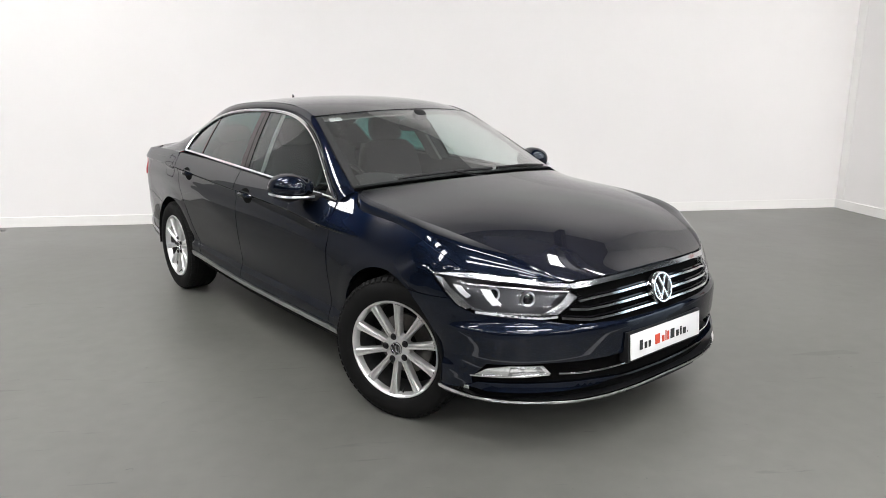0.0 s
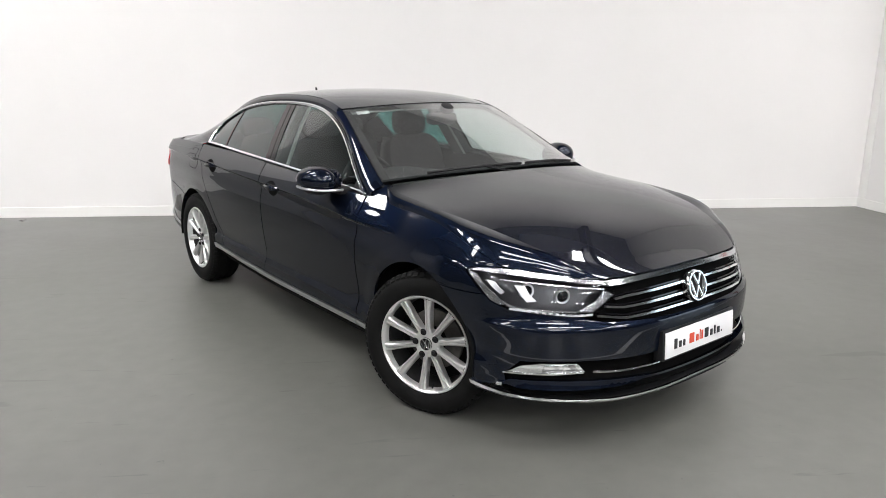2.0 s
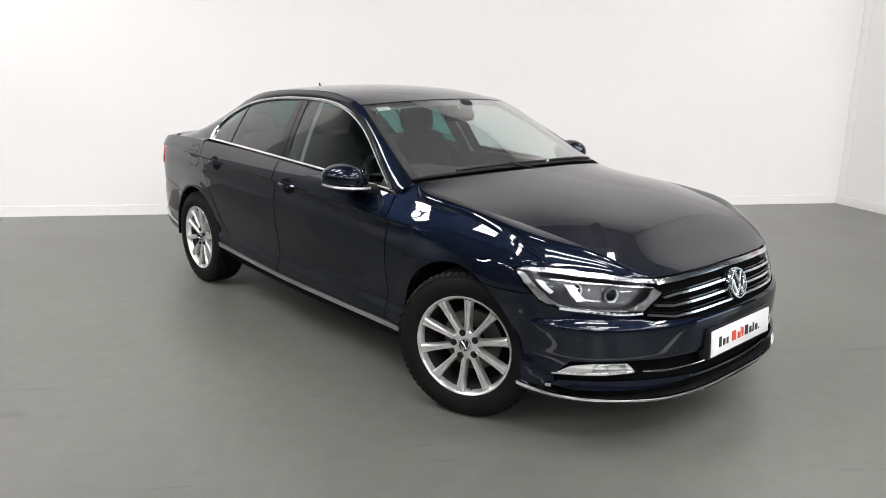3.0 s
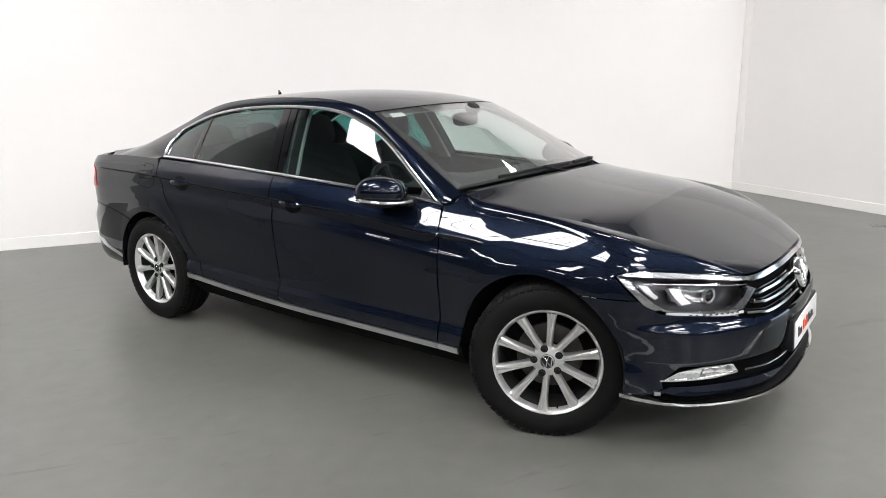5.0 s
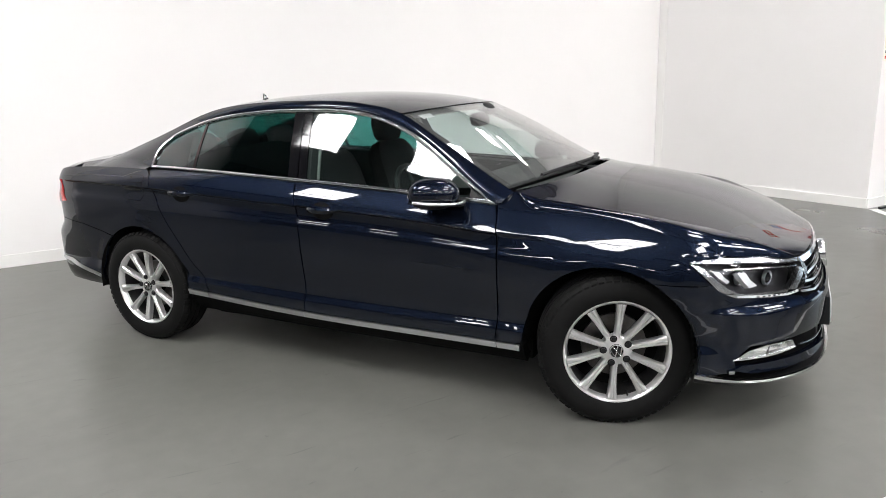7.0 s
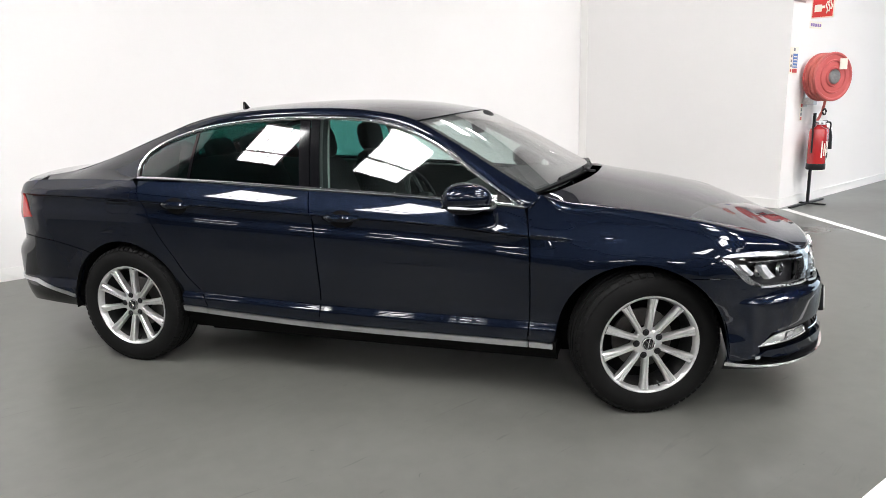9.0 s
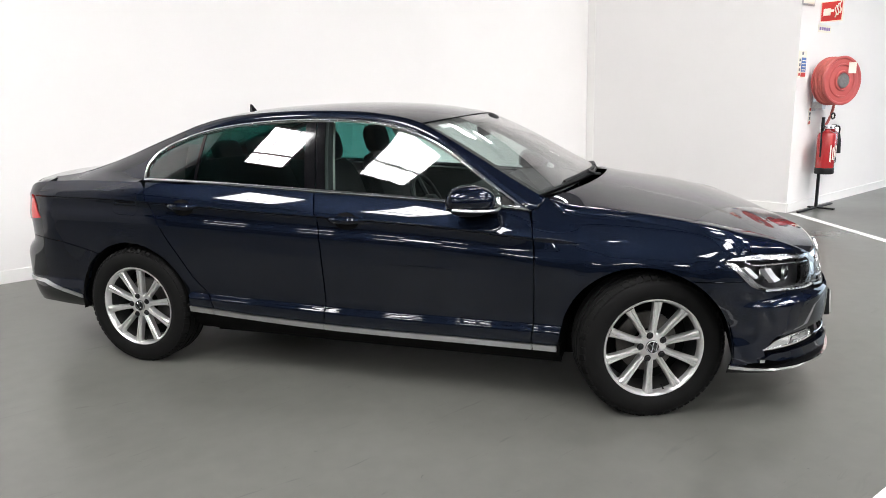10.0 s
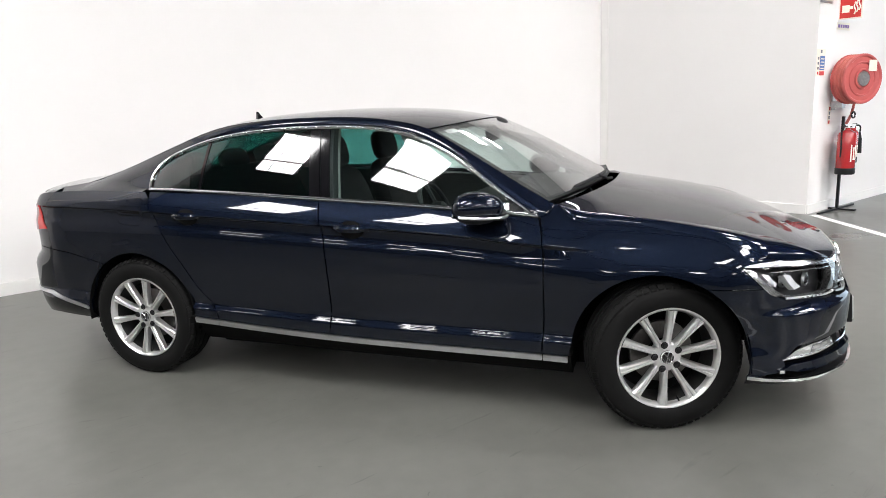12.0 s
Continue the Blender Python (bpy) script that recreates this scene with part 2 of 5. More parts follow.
def panel(name, poly, surf, mat, parent, step=0.03, depth=0.014, lift=0.0, mirror=True, label="", out=None):
    """A sheet cut to the outline poly in the two coordinates of surf(a, b) -> (x, w, z), with turned-in edges and true normals.
    Built for the side with negative y, and mirrored for the other."""
    edge = dense(poly, step)
    a = np.array(edge)
    lo, hi = a.min(0), a.max(0)
    inner = []
    ga = np.arange(lo[0] + step / 2, hi[0], step)
    gb = np.arange(lo[1] + step / 2, hi[1], step)
    px, py = a[:, 0], a[:, 1]
    qx, qy = np.roll(px, -1), np.roll(py, -1)
    for u in ga:
        for v in gb:
            c = ((py > v) != (qy > v))
            with np.errstate(divide="ignore", invalid="ignore"):
                xc = (qx - px) * (v - py) / (qy - py) + px
            if (c & (u < xc)).sum() % 2 and ((px - u) ** 2 + (py - v) ** 2).min() > (0.45 * step) ** 2:
                inner.append((u, v))
    vs = [Vector(p) for p in edge + inner]
    es = [(i, (i + 1) % len(edge)) for i in range(len(edge))]
    co, _, tris, _, _, _ = delaunay_2d_cdt(vs, es, [], 1, 1e-6)
    pts, nors = [], []
    e = 1e-3
    for c in co:
        p = np.array(surf(c.x, c.y))
        du = np.array(surf(c.x + e, c.y)) - np.array(surf(c.x - e, c.y))
        dv = np.array(surf(c.x, c.y + e)) - np.array(surf(c.x, c.y - e))
        n = np.cross(du, dv)
        n = n / (np.linalg.norm(n) + 1e-12)
        ref = np.array(out) if out is not None else np.array((p[0] * 0.15, p[1] + 0.05, 0.35))
        if n @ ref < 0:
            n = -n
        pts.append(p + lift * n)
        nors.append(n)
    tris = [tuple(t) for t in tris]
    count = {}
    for t in tris:
        for i in range(3):
            k = (t[i], t[(i + 1) % 3])
            count[k] = count.get(k, 0) + 1
    rim = [k for k in count if (k[1], k[0]) not in count]
    top = len(pts)
    face_n = list(nors)
    ids, low = {}, {}
    for k in rim:
        for i in k:
            if i not in ids:
                ids[i] = len(pts)
                pts.append(pts[i])
                face_n.append(nors[i])
                low[i] = len(pts)
                pts.append(pts[i] - depth * nors[i])
                face_n.append(nors[i])
    faces = list(tris)
    for i, j in rim:
        faces.append((ids[j], ids[i], low[i], low[j]))
    made = []
    for side in ((-1, 1) if mirror else (-1,)):
        V = [(p[0], side * p[1], p[2]) for p in pts]
        N = [(q[0], side * q[1], q[2]) for q in face_n]
        F = []
        for f in faces:
            p0, p1, p2 = (np.array(V[i]) for i in f[:3])
            g = np.cross(p1 - p0, p2 - p0)
            ok = g @ np.array(N[f[0]]) >= 0 if len(f) == 3 else True
            F.append(f if ok else f[::-1])
        me = bpy.data.meshes.new(name)
        me.from_pydata(V, [], F)
        me.materials.append(mat)
        nt = len(tris)
        for i, p in enumerate(me.polygons):
            p.use_smooth = i < nt
        loops = []
        me.update()
        for i, p in enumerate(me.polygons):
            for vi in p.vertices:
                loops.append(N[vi] if i < nt else tuple(p.normal))
        me.normals_split_custom_set(loops)
        ob = new(name, me)
        ob.parent = parent
        if label:
            tagged(ob, label)
        made.append(ob)
    return made


def loft(name, rows, mat, parent, closed=False, label="", flip=False):
    """A sheet over rows of points."""
    bm = bmesh.new()
    vv = [[bm.verts.new(p) for p in r] for r in rows]
    for i in range(len(rows) - 1):
        n = len(rows[i])
        for j in range(n if closed else n - 1):
            q = [vv[i][j], vv[i][(j + 1) % n], vv[i + 1][(j + 1) % n], vv[i + 1][j]]
            try:
                bm.faces.new(q[::-1] if flip else q)
            except ValueError:
                pass
    return part(name, bm, mat, parent, label)


def tube(bm, pts, r, seg=8, closed=False):
    """A round rod along points."""
    P = [Vector(p) for p in pts]
    n = len(P)
    rings = []
    for i, p in enumerate(P):
        a = P[(i - 1) % n] if closed or i else P[0]
        b = P[(i + 1) % n] if closed or i < n - 1 else P[-1]
        t = (b - a).normalized()
        up = Vector((0, 0, 1)) if abs(t.z) < 0.95 else Vector((1, 0, 0))
        s = t.cross(up).normalized()
        u = s.cross(t)
        rings.append([bm.verts.new(p + r * (math.cos(k * math.tau / seg) * s + math.sin(k * math.tau / seg) * u)) for k in range(seg)])
    for i in range(n if closed else n - 1):
        for k in range(seg):
            bm.faces.new((rings[i][k], rings[(i + 1) % n][k], rings[(i + 1) % n][(k + 1) % seg], rings[i][(k + 1) % seg]))
    if not closed:
        bm.faces.new(rings[0])
        bm.faces.new(rings[-1][::-1])
    return bm


def lathe(bm, prof, seg=48, m=None, cap=False):
    """A turned shape: prof of (radius, along) about the y axis."""
    rings = []
    for r, h in prof:
        rings.append([bm.verts.new((r * math.cos(k * math.tau / seg), h, r * math.sin(k * math.tau / seg))) for k in range(seg)])
    for i in range(len(rings) - 1):
        for k in range(seg):
            bm.faces.new((rings[i][k], rings[i][(k + 1) % seg], rings[i + 1][(k + 1) % seg], rings[i + 1][k]))
    if cap:
        bm.faces.new(rings[0])
        bm.faces.new(rings[-1][::-1])
    if m:
        bmesh.ops.transform(bm, verts=[v for r in rings for v in r], matrix=m)
    return bm


# ---------- the room ----------
TURN_ROOM = radians(57.9)
CORNER = Vector((0.23, 6.87, 0))
RU = Vector((math.cos(TURN_ROOM), math.sin(TURN_ROOM), 0))
RV = Vector((math.sin(TURN_ROOM), -math.cos(TURN_ROOM), 0))
ROOM = Matrix.Translation(CORNER) @ Matrix(((RU.x, -RV.x, 0, 0), (RU.y, -RV.y, 0, 0), (0, 0, 1, 0), (0, 0, 0, 1)))
# room coordinates: a along the back wall, b = minus the distance from it
HIGH = 6.3
JOG = 3.06


def slab(name, a0, a1, b0, b1, z0, z1, mat, label, category):
    bm = bmesh.new()
    box(bm, a0, a1, b0, b1, z0, z1)
    ob = part(name, bm, mat, None, "", smooth=False)
    ob.matrix_basis = ROOM
    return tagged(ob, label, category, kind="structure")


FAR = -30.0
slab("floor", FAR, 9, FAR, 0.3, -0.2, 0, FLOOR, "grey-green resin showroom floor with faint scuffs", "floor")
# past this end the back wall is unseen and greyed for the car's reflections
WHITE_END = -11.5
slab("wall_back", WHITE_END, 0.2, 0, 0.2, 0, HIGH, WALL, "plain white painted showroom wall", "wall")
slab("wall_back", FAR, WHITE_END, 0, 0.2, 0, HIGH, SIDE_WALL, "unseen light grey wall, added to tone down reflections in the car", "wall")
slab("wall_right", 0, 0.2, -JOG, 0, 0, HIGH, WALL, "white painted wall beside the corner", "wall")
slab("wall_jog", 0.2, 9.2, -JOG, -JOG + 0.2, 0, HIGH, WALL, "white painted wall with fire equipment", "wall")
DOOR_B0, DOOR_B1, DOOR_TOP = -10.0, -4.6, 3.8
# walls out of view, added dark so that the paint reflects less light
slab("wall_far", 9, 9.2, FAR, DOOR_B0, 0, HIGH, GREY_WALL, "unseen dark far wall, added to darken reflections in the car", "wall")
slab("wall_far", 9, 9.2, DOOR_B1, -JOG, 0, HIGH, GREY_WALL, "unseen dark far wall, added to darken reflections in the car", "wall")
slab("wall_far", 9, 9.2, DOOR_B0, DOOR_B1, DOOR_TOP, HIGH, GREY_WALL, "unseen dark wall over the open doorway, added to darken reflections", "wall")
slab("wall_front", FAR, 9.2, FAR - 0.2, FAR, 0, HIGH, GREY_WALL, "unseen dark wall behind the camera, added to darken reflections", "wall")
slab("wall_left", FAR - 0.2, FAR, FAR - 0.2, 0.2, 0, HIGH, GREY_WALL, "unseen dark end wall, added to darken reflections", "wall")
slab("ceiling", FAR - 0.2, 9.2, FAR - 0.2, 0.2, HIGH, HIGH + 0.15, CEIL, "grey profiled metal ceiling", "ceiling")
slab("baseboard_back", WHITE_END, -0.015, -0.015, 0, 0, 0.11, BOARD, "white painted skirting board", "baseboard")
slab("baseboard_right", -0.015, 0, -JOG, 0, 0, 0.11, BOARD, "white painted skirting board", "baseboard")
slab("baseboard_jog", -0.0, 9, -JOG - 0.015, -JOG, 0, 0.11, BOARD, "white painted skirting board", "baseboard")
slab("trim_corner", -0.006, 0, -0.14, -0.02, 0.115, HIGH, BOARD, "white corner board strip", "trim")
# unevenly placed rooflights, each of two sheets with a bar between
SPOTS = [(-10.95, -1.85, 0.88, 0.43), (-10.2, -4.1, 1.25, 0.44)] + [(-10.7, -6.3 - 4.32 * k, 1.0, 0.46) for k in range(5)] + [(-16.0, -6.2 - 6.5 * k, 0.78, 0.40) for k in range(3)]
# some match reflections; others are unseen, added to brighten the right-hand walls
SPOTS += [(-4.4, -7.3, 0.95, 0.45), (-2.6, -5.6, 0.70, 0.35), (-0.5, -7.9, 1.1, 0.5), (-4.25, -2.98, 0.65, 0.17), (-1.55, -1.75, 0.46, 0.36)] + [(-5.3, -10.1 - 4.32 * k, 1.25, 0.55) for k in range(4)] + [(0.6, -10.3 - 5.0 * k, 1.35, 0.6) for k in range(4)] + [(5.0, -14.0, 1.0, 0.5)] + [(a, -2.2 - 2.16 * k, 0.9, 0.45) for a in (-20.6,) for k in range(6)]
for a, b0, long_half, half in SPOTS:
    bm = bmesh.new()
    for a0, a1 in ((-1.0, -0.39), (-0.28, 1.0)):
        for j in range(3):
            box(bm, a + a0 * long_half, a + a1 * long_half, b0 + half * (0.67 * j - 1.0), b0 + half * (0.67 * j - 0.38), HIGH - 0.03, HIGH - 0.01)
    ob = part("rooflight", bm, SKY_PANEL, None, smooth=False)
    ob.matrix_basis = ROOM
    tagged(ob, "translucent white rooflight sheets in the ceiling", "rooflight", "rooflights in the ceiling", "structure")
daylight = new("doorway_daylight", bpy.data.lights.new("doorway_daylight", "AREA"))
daylight.data.shape, daylight.data.size, daylight.data.size_y = "RECTANGLE", DOOR_B1 - DOOR_B0 - 0.1, DOOR_TOP - 0.1
daylight.data.energy, daylight.data.color = DOORWAY, (0.72, 0.86, 1.0)
daylight.matrix_basis = look(ROOM @ Vector((9.1, (DOOR_B0 + DOOR_B1) / 2, DOOR_TOP / 2)), ROOM @ Vector((0, (DOOR_B0 + DOOR_B1) / 2, DOOR_TOP / 2)))
for a in (-25.6, -19.6, -13.6, -7.6, -1.6, 4.4):
    slab("roof_beam", a - 0.08, a + 0.08, FAR, -0.0 if a < 0 else -JOG, HIGH - 0.35, HIGH, GREY_WALL, "grey steel roof beam under the ceiling", "beam")
# ---------- the car: surfaces ----------
# x forward, w outward from the middle, z up; the axles stand at x = +-1.3955
AXLE, HUB, TYRE = 1.3955, 0.325, 0.331
PLAN = [(2.222, 0), (2.219, 0.15), (2.206, 0.30), (2.163, 0.48), (2.070, 0.655), (1.932, 0.800), (1.755, 0.885), (1.45, 0.910), (0.90, 0.908),
        (0.0, 0.905), (-0.9, 0.900), (-1.40, 0.895), (-1.85, 0.872), (-2.11, 0.842), (-2.255, 0.784), (-2.365, 0.668), (-2.455, 0.45), (-2.50, 0.22), (-2.515, 0)]
_a = np.array(PLAN)
_t = np.r_[0, np.cumsum(np.linalg.norm(np.diff(_a, axis=0), axis=1))]
plan = spline([(_t[i], *_a[i]) for i in range(len(_a))])
LONG = float(_t[-1])
_s = np.linspace(0, LONG, 1500)
_p = np.array([plan(q) for q in _s])


def sx(x):
    """The place along the outline, from the nose, of the side at x."""
    return float(np.interp(-x, -_p[:, 0], _s))


def sw(w):
    """The place along the outline of the nose at half-width w."""
    k = int(np.argmax(_p[:, 1]))
    return float(np.interp(w, _p[:400, 1], _s[:400]))


strip = spline([(-1.10, 0.348), (-0.6, 0.319), (-0.2, 0.303), (0.4, 0.296), (1.0, 0.292)])
shoulder = spline([(-2.45, 0.952), (-1.9, 0.942), (-1.5, 0.936), (-1.2, 0.924), (-0.73, 0.899), (-0.2, 0.875), (0.2, 0.857), (0.5, 0.838), (0.77, 0.813), (1.07, 0.792), (1.4, 0.776), (1.9, 0.76)])
side_low = hermite([(0.12, 0.16), (0.20, 0.085), (0.25, 0.035), (0.30, 0.011), (0.322, 0.009), (0.345, 0.009), (0.368, 0.011), (0.388, 0.018), (0.408, 0.0245), (0.435, 0.025), (0.50, 0.017), (0.58, 0.006), (0.66, 0.0), (0.715, 0.0), (0.745, 0.0018), (0.765, 0.006), (0.783, 0.0125), (0.803, 0.0168), (0.83, 0.018), (0.85, 0.018)])
side_high = hermite([(0.85, 0.001), (0.89, 0.022), (0.94, 0.060), (0.98, 0.100), (1.02, 0.148), (1.08, 0.23)])
nose = hermite([(0.12, 0.10), (0.18, 0.055), (0.225, 0.006), (0.240, -0.006), (0.262, -0.004), (0.30, 0.006), (0.36, 0.014), (0.42, 0.006), (0.50, 0.004), (0.530, 0.008), (0.556, 0.030), (0.60, 0.040), (0.64, 0.052), (0.70, 0.074), (0.76, 0.115), (0.84, 0.20)])
tail = hermite([(0.15, 0.12), (0.25, 0.05), (0.36, 0.012), (0.45, 0.0), (0.58, 0.0), (0.63, 0.018), (0.68, 0.052), (0.74, 0.056), (0.80, 0.052), (0.90, 0.060), (0.97, 0.082), (1.00, 0.096), (1.04, 0.12), (1.08, 0.14)])


def skirt(s, z):
    """The lower body: s along the outline, z up."""
    p, e = plan(s), 0.01
    d = plan(min(s + e, LONG)) - plan(max(s - e, 0))
    t = d / np.linalg.norm(d)
    n = np.array((t[1], -t[0]))
    if s < LONG / 2 and n[0] < 0 and n[1] < 0 or n @ np.array((p[0], p[1])) < 0:
        n = -n
    q = z - (shoulder(p[0]) - 0.85) * smooth((z - 0.4) / 0.4)
    q -= (strip(p[0]) - 0.298) * (1 - smooth((z - 0.38) / 0.10))
    crease = side_low(q) + (side_high(q) - side_low(q)) * smooth((q - 0.842) / 0.014)
    wing = 0.112 * max(0.0, (z - 0.645) / 0.235) ** 2
    crease += 0.036 * smooth((p[0] - 0.60) / 0.75) * smooth((q - 0.85) / 0.07)
    crease += (wing - crease) * smooth((p[0] - 0.72) / 0.5) * (1 - 0.5 * smooth((p[0] - 1.60) / 0.40)) * smooth((z - 0.60) / 0.10)
    r = min(math.hypot(p[0] - AXLE + 0.025, z - HUB), math.hypot(p[0] + AXLE + 0.005, z - HUB))
    crease -= 0.003 * (1 - smooth((r - 0.395) / 0.070))
    f = smooth((abs(n[0]) - 0.10) / 0.62)
    d = crease * (1 - f) + f * (nose(z) if n[0] > 0 else tail(z))
    return np.array((p[0] - n[0] * d, p[1] - n[1] * d, z))


belt = spline([(-2.5, 0.99), (-2.1, 1.018), (-1.8, 1.032), (-1.37, 1.030), (-0.9, 1.017), (-0.26, 0.988), (0.42, 0.950), (0.84, 0.920), (1.0, 0.91)])
# the window line of chrome over the glass, and the roof's edge
ARCH = [(0.84, 0.921), (0.75, 0.977), (0.587, 1.083), (0.377, 1.210), (0.205, 1.284), (0.034, 1.327), (-0.117, 1.344), (-0.348, 1.351), (-0.539, 1.349),
        (-0.769, 1.335), (-1.054, 1.291), (-1.245, 1.230), (-1.343, 1.170), (-1.368, 1.110), (-1.345, 1.032)]
RAIL = [(0.90, 0.742, 0.972), (0.76, 0.712, 1.045), (0.59, 0.675, 1.140), (0.42, 0.630, 1.232), (0.25, 0.588, 1.318), (0.03, 0.568, 1.368), (-0.30, 0.558, 1.392), (-0.70, 0.558, 1.386),
        (-1.05, 0.566, 1.341), (-1.35, 0.582, 1.239), (-1.65, 0.605, 1.134), (-1.90, 0.635, 1.058), (-2.08, 0.660, 1.030), (-2.30, 0.63, 1.005)]
rail_w = spline([(-x, w) for x, w, z in RAIL])
rail_z = spline([(-x, z) for x, w, z in RAIL])
belt_w = spline([(-2.5, 0.70), (-1.9, 0.742), (-1.37, 0.775), (-0.9, 0.800), (-0.26, 0.812), (0.42, 0.812), (0.84, 0.806), (1.0, 0.80)])


def side(x, z):
    """The glasshouse side between belt and roof edge."""
    zb, zr = belt(x), max(rail_z(-x), belt(x) + 0.03)
    t = (z - zb) / (zr - zb)
    return np.array((x, belt_w(x) + (rail_w(-x) - belt_w(x)) * t + 0.011 * math.sin(math.pi * min(max(t, 0), 1)) * smooth((x + 2.0) / 0.5), z))


over = spline(sorted((x, z) for x, z in ARCH[:11]))


def pillar(x, z):
    """The painted band between the window line and the roof edge, rolled over towards the roof."""
    p = side(x, z)
    z0, z1 = over(x), max(rail_z(-x), over(x) + 0.02)
    t = min(max((z - z0) / (z1 - z0), 0.0), 1.0)
    p[1] += 0.009 * math.sin(math.pi * t) * smooth((x + 1.3) / 0.4)
    return p


# the top: centre line and edge, from cowl to tail
def top(centre, edge, bow, crown):
    """A sheet between the middle line and an edge line, both over 0..1; v runs from the middle (0) to the edge (1)."""
    ca, ea = curve_of(centre), curve_of(edge)

    def f(u, v):
        c, e = ca(u), ea(u)
        v = abs(v)
        return np.array((c[0] + (e[0] - c[0]) * v ** bow, e[1] * v, c[1] + (e[2] - c[1]) * v ** crown))
    return f


def curve_of(pts):
    a = np.array(pts, float)
    t = np.r_[0, np.cumsum(np.linalg.norm(np.diff(a, axis=0), axis=1))]
    t = t / t[-1]
    return spline([(t[i], *a[i]) for i in range(len(a))])


# the gap between bonnet and wing, and the crease of the bonnet above it
WING_TOP = [(0.92, 0.972), (0.955, 0.934), (1.0, 0.908), (1.06, 0.895), (1.15, 0.889), (1.25, 0.885), (1.35, 0.878), (1.45, 0.866), (1.55, 0.849), (1.65, 0.827), (1.75, 0.797), (1.82, 0.766), (1.845, 0.757)]
SK = sx(1.845)
TIP = sw(0.525)
brow = hermite([(0.0, 0.723), (sw(0.30), 0.719), (TIP, 0.712), (sw(0.62), 0.718), (sw(0.70), 0.732), (SK, 0.757)])
CREST = [(0.90, 0.733, 0.974), (1.0, 0.736, 0.951), (1.1, 0.740, 0.939), (1.2, 0.743, 0.930), (1.3, 0.744, 0.921), (1.4, 0.740, 0.910), (1.5, 0.727, 0.895), (1.6, 0.706, 0.877), (1.7, 0.681, 0.855), (1.8, 0.645, 0.828), (1.9, 0.600, 0.795),
         (2.0, 0.548, 0.751), tuple(skirt(TIP, brow(TIP)))]
bonnet_base = top([(1.10, 1.024), (1.30, 0.991), (1.50, 0.955), (1.72, 0.897), (1.93, 0.810), (2.05, 0.754), (2.135, 0.723)], CREST, 2.6, 2.4)
crest_line = curve_of(CREST)
gap_line = curve_of([tuple(skirt(sx(x), z)) for x, z in WING_TOP] + [tuple(skirt(q, brow(q))) for q in (sw(0.73), sw(0.68), sw(0.62), TIP)])


def bonnet(u, v):
    """The bonnet between its creases: its front edge follows the grille."""
    v = min(abs(v), 1.0)
    u = min(max(u, 0.0), 1.0)
    q = skirt(TIP * v, brow(TIP * v)) - bonnet_base(1.0, v)
    return bonnet_base(u, v) + q * smooth((u - 0.55) / 0.45) ** 1.3


def flank(u, k):
    """The side of the bonnet, from the crease down to the wing."""
    u = min(max(u, 0.0), 1.0)
    c, g = crest_line(u), gap_line(u)
    b = 0.20 * np.linalg.norm(g - c) * math.sin(math.pi * min(max(k, 0.0), 1.0))
    return c + (g - c) * k + np.array((0.2, 0.65, 0.6)) * b


screen = top([(1.06, 1.030), (0.86, 1.141), (0.65, 1.256), (0.43, 1.356)],
             [(0.875, 0.735, 0.985), (0.67, 0.690, 1.094), (0.45, 0.637, 1.216), (0.245, 0.585, 1.320)], 2.2, 2.4)
roof = top([(0.43, 1.356), (0.22, 1.396), (-0.02, 1.421), (-0.35, 1.432), (-0.65, 1.424), (-1.03, 1.390), (-1.25, 1.345)],
           [(0.245, 0.585, 1.320), (0.03, 0.568, 1.368), (-0.30, 0.558, 1.392), (-0.70, 0.558, 1.386), (-0.95, 0.562, 1.360), (-1.08, 0.568, 1.331), (-1.17, 0.571, 1.303)], 2.4, 2.2)
back_glass = top([(-1.25, 1.345), (-1.50, 1.267), (-1.75, 1.167), (-2.02, 1.074)],
                 [(-1.17, 0.571, 1.303), (-1.42, 0.588, 1.213), (-1.70, 0.611, 1.116), (-1.93, 0.638, 1.051)], 2.2, 2.4)
boot = top([(-2.02, 1.072), (-2.16, 1.054), (-2.29, 1.043), (-2.395, 1.036)],
           [(-1.93, 0.638, 1.053), (-2.06, 0.660, 1.032), (-2.17, 0.662, 1.018), (-2.26, 0.640, 1.004)], 2.4, 2.4)

car = empty("car", "dark blue metallic four-door saloon car, parked", "car")
UP = (0.2, 0.05, 1)


def sheet(name, surf, u0, u1, v0, v1, mat, step=0.04, lift=0.0, label="", depth=0.012):
    """A piece of a top sheet that runs across the middle, from -v to v, or on both sides."""
    if v0 < 0:
        g = lambda a, b: (lambda p: np.array((p[0], math.copysign(p[1], b), p[2])))(surf(a, b))
        return panel(name, [(u0, v0), (u1, v0), (u1, v1), (u0, v1)], g, mat, car, step, depth, lift, False, label, UP)
    return panel(name, [(u0, v0), (u1, v0), (u1, v1), (u0, v1)], surf, mat, car, step, depth, lift, True, label, UP)


sheet("bonnet", bonnet, 0.012, 0.995, -0.999, 0.999, TOP_SHEEN_PAINT, 0.022, label="navy bonnet with two raised creases")
panel("bonnet_edge", [(0.012, 0.0), (0.985, 0.0), (0.985, 0.985), (0.012, 0.985)], flank, PAINT, car, 0.012, 0.012, out=(0.2, 0.6, 0.6))
sheet("windscreen", screen, 0.02, 0.985, -0.993, 0.993, CLEAR, 0.05, label="clear green-tinted windscreen")
sheet("roof", roof, 0.004, 0.985, -0.995, 0.995, TOP_SHEEN_PAINT, 0.05)
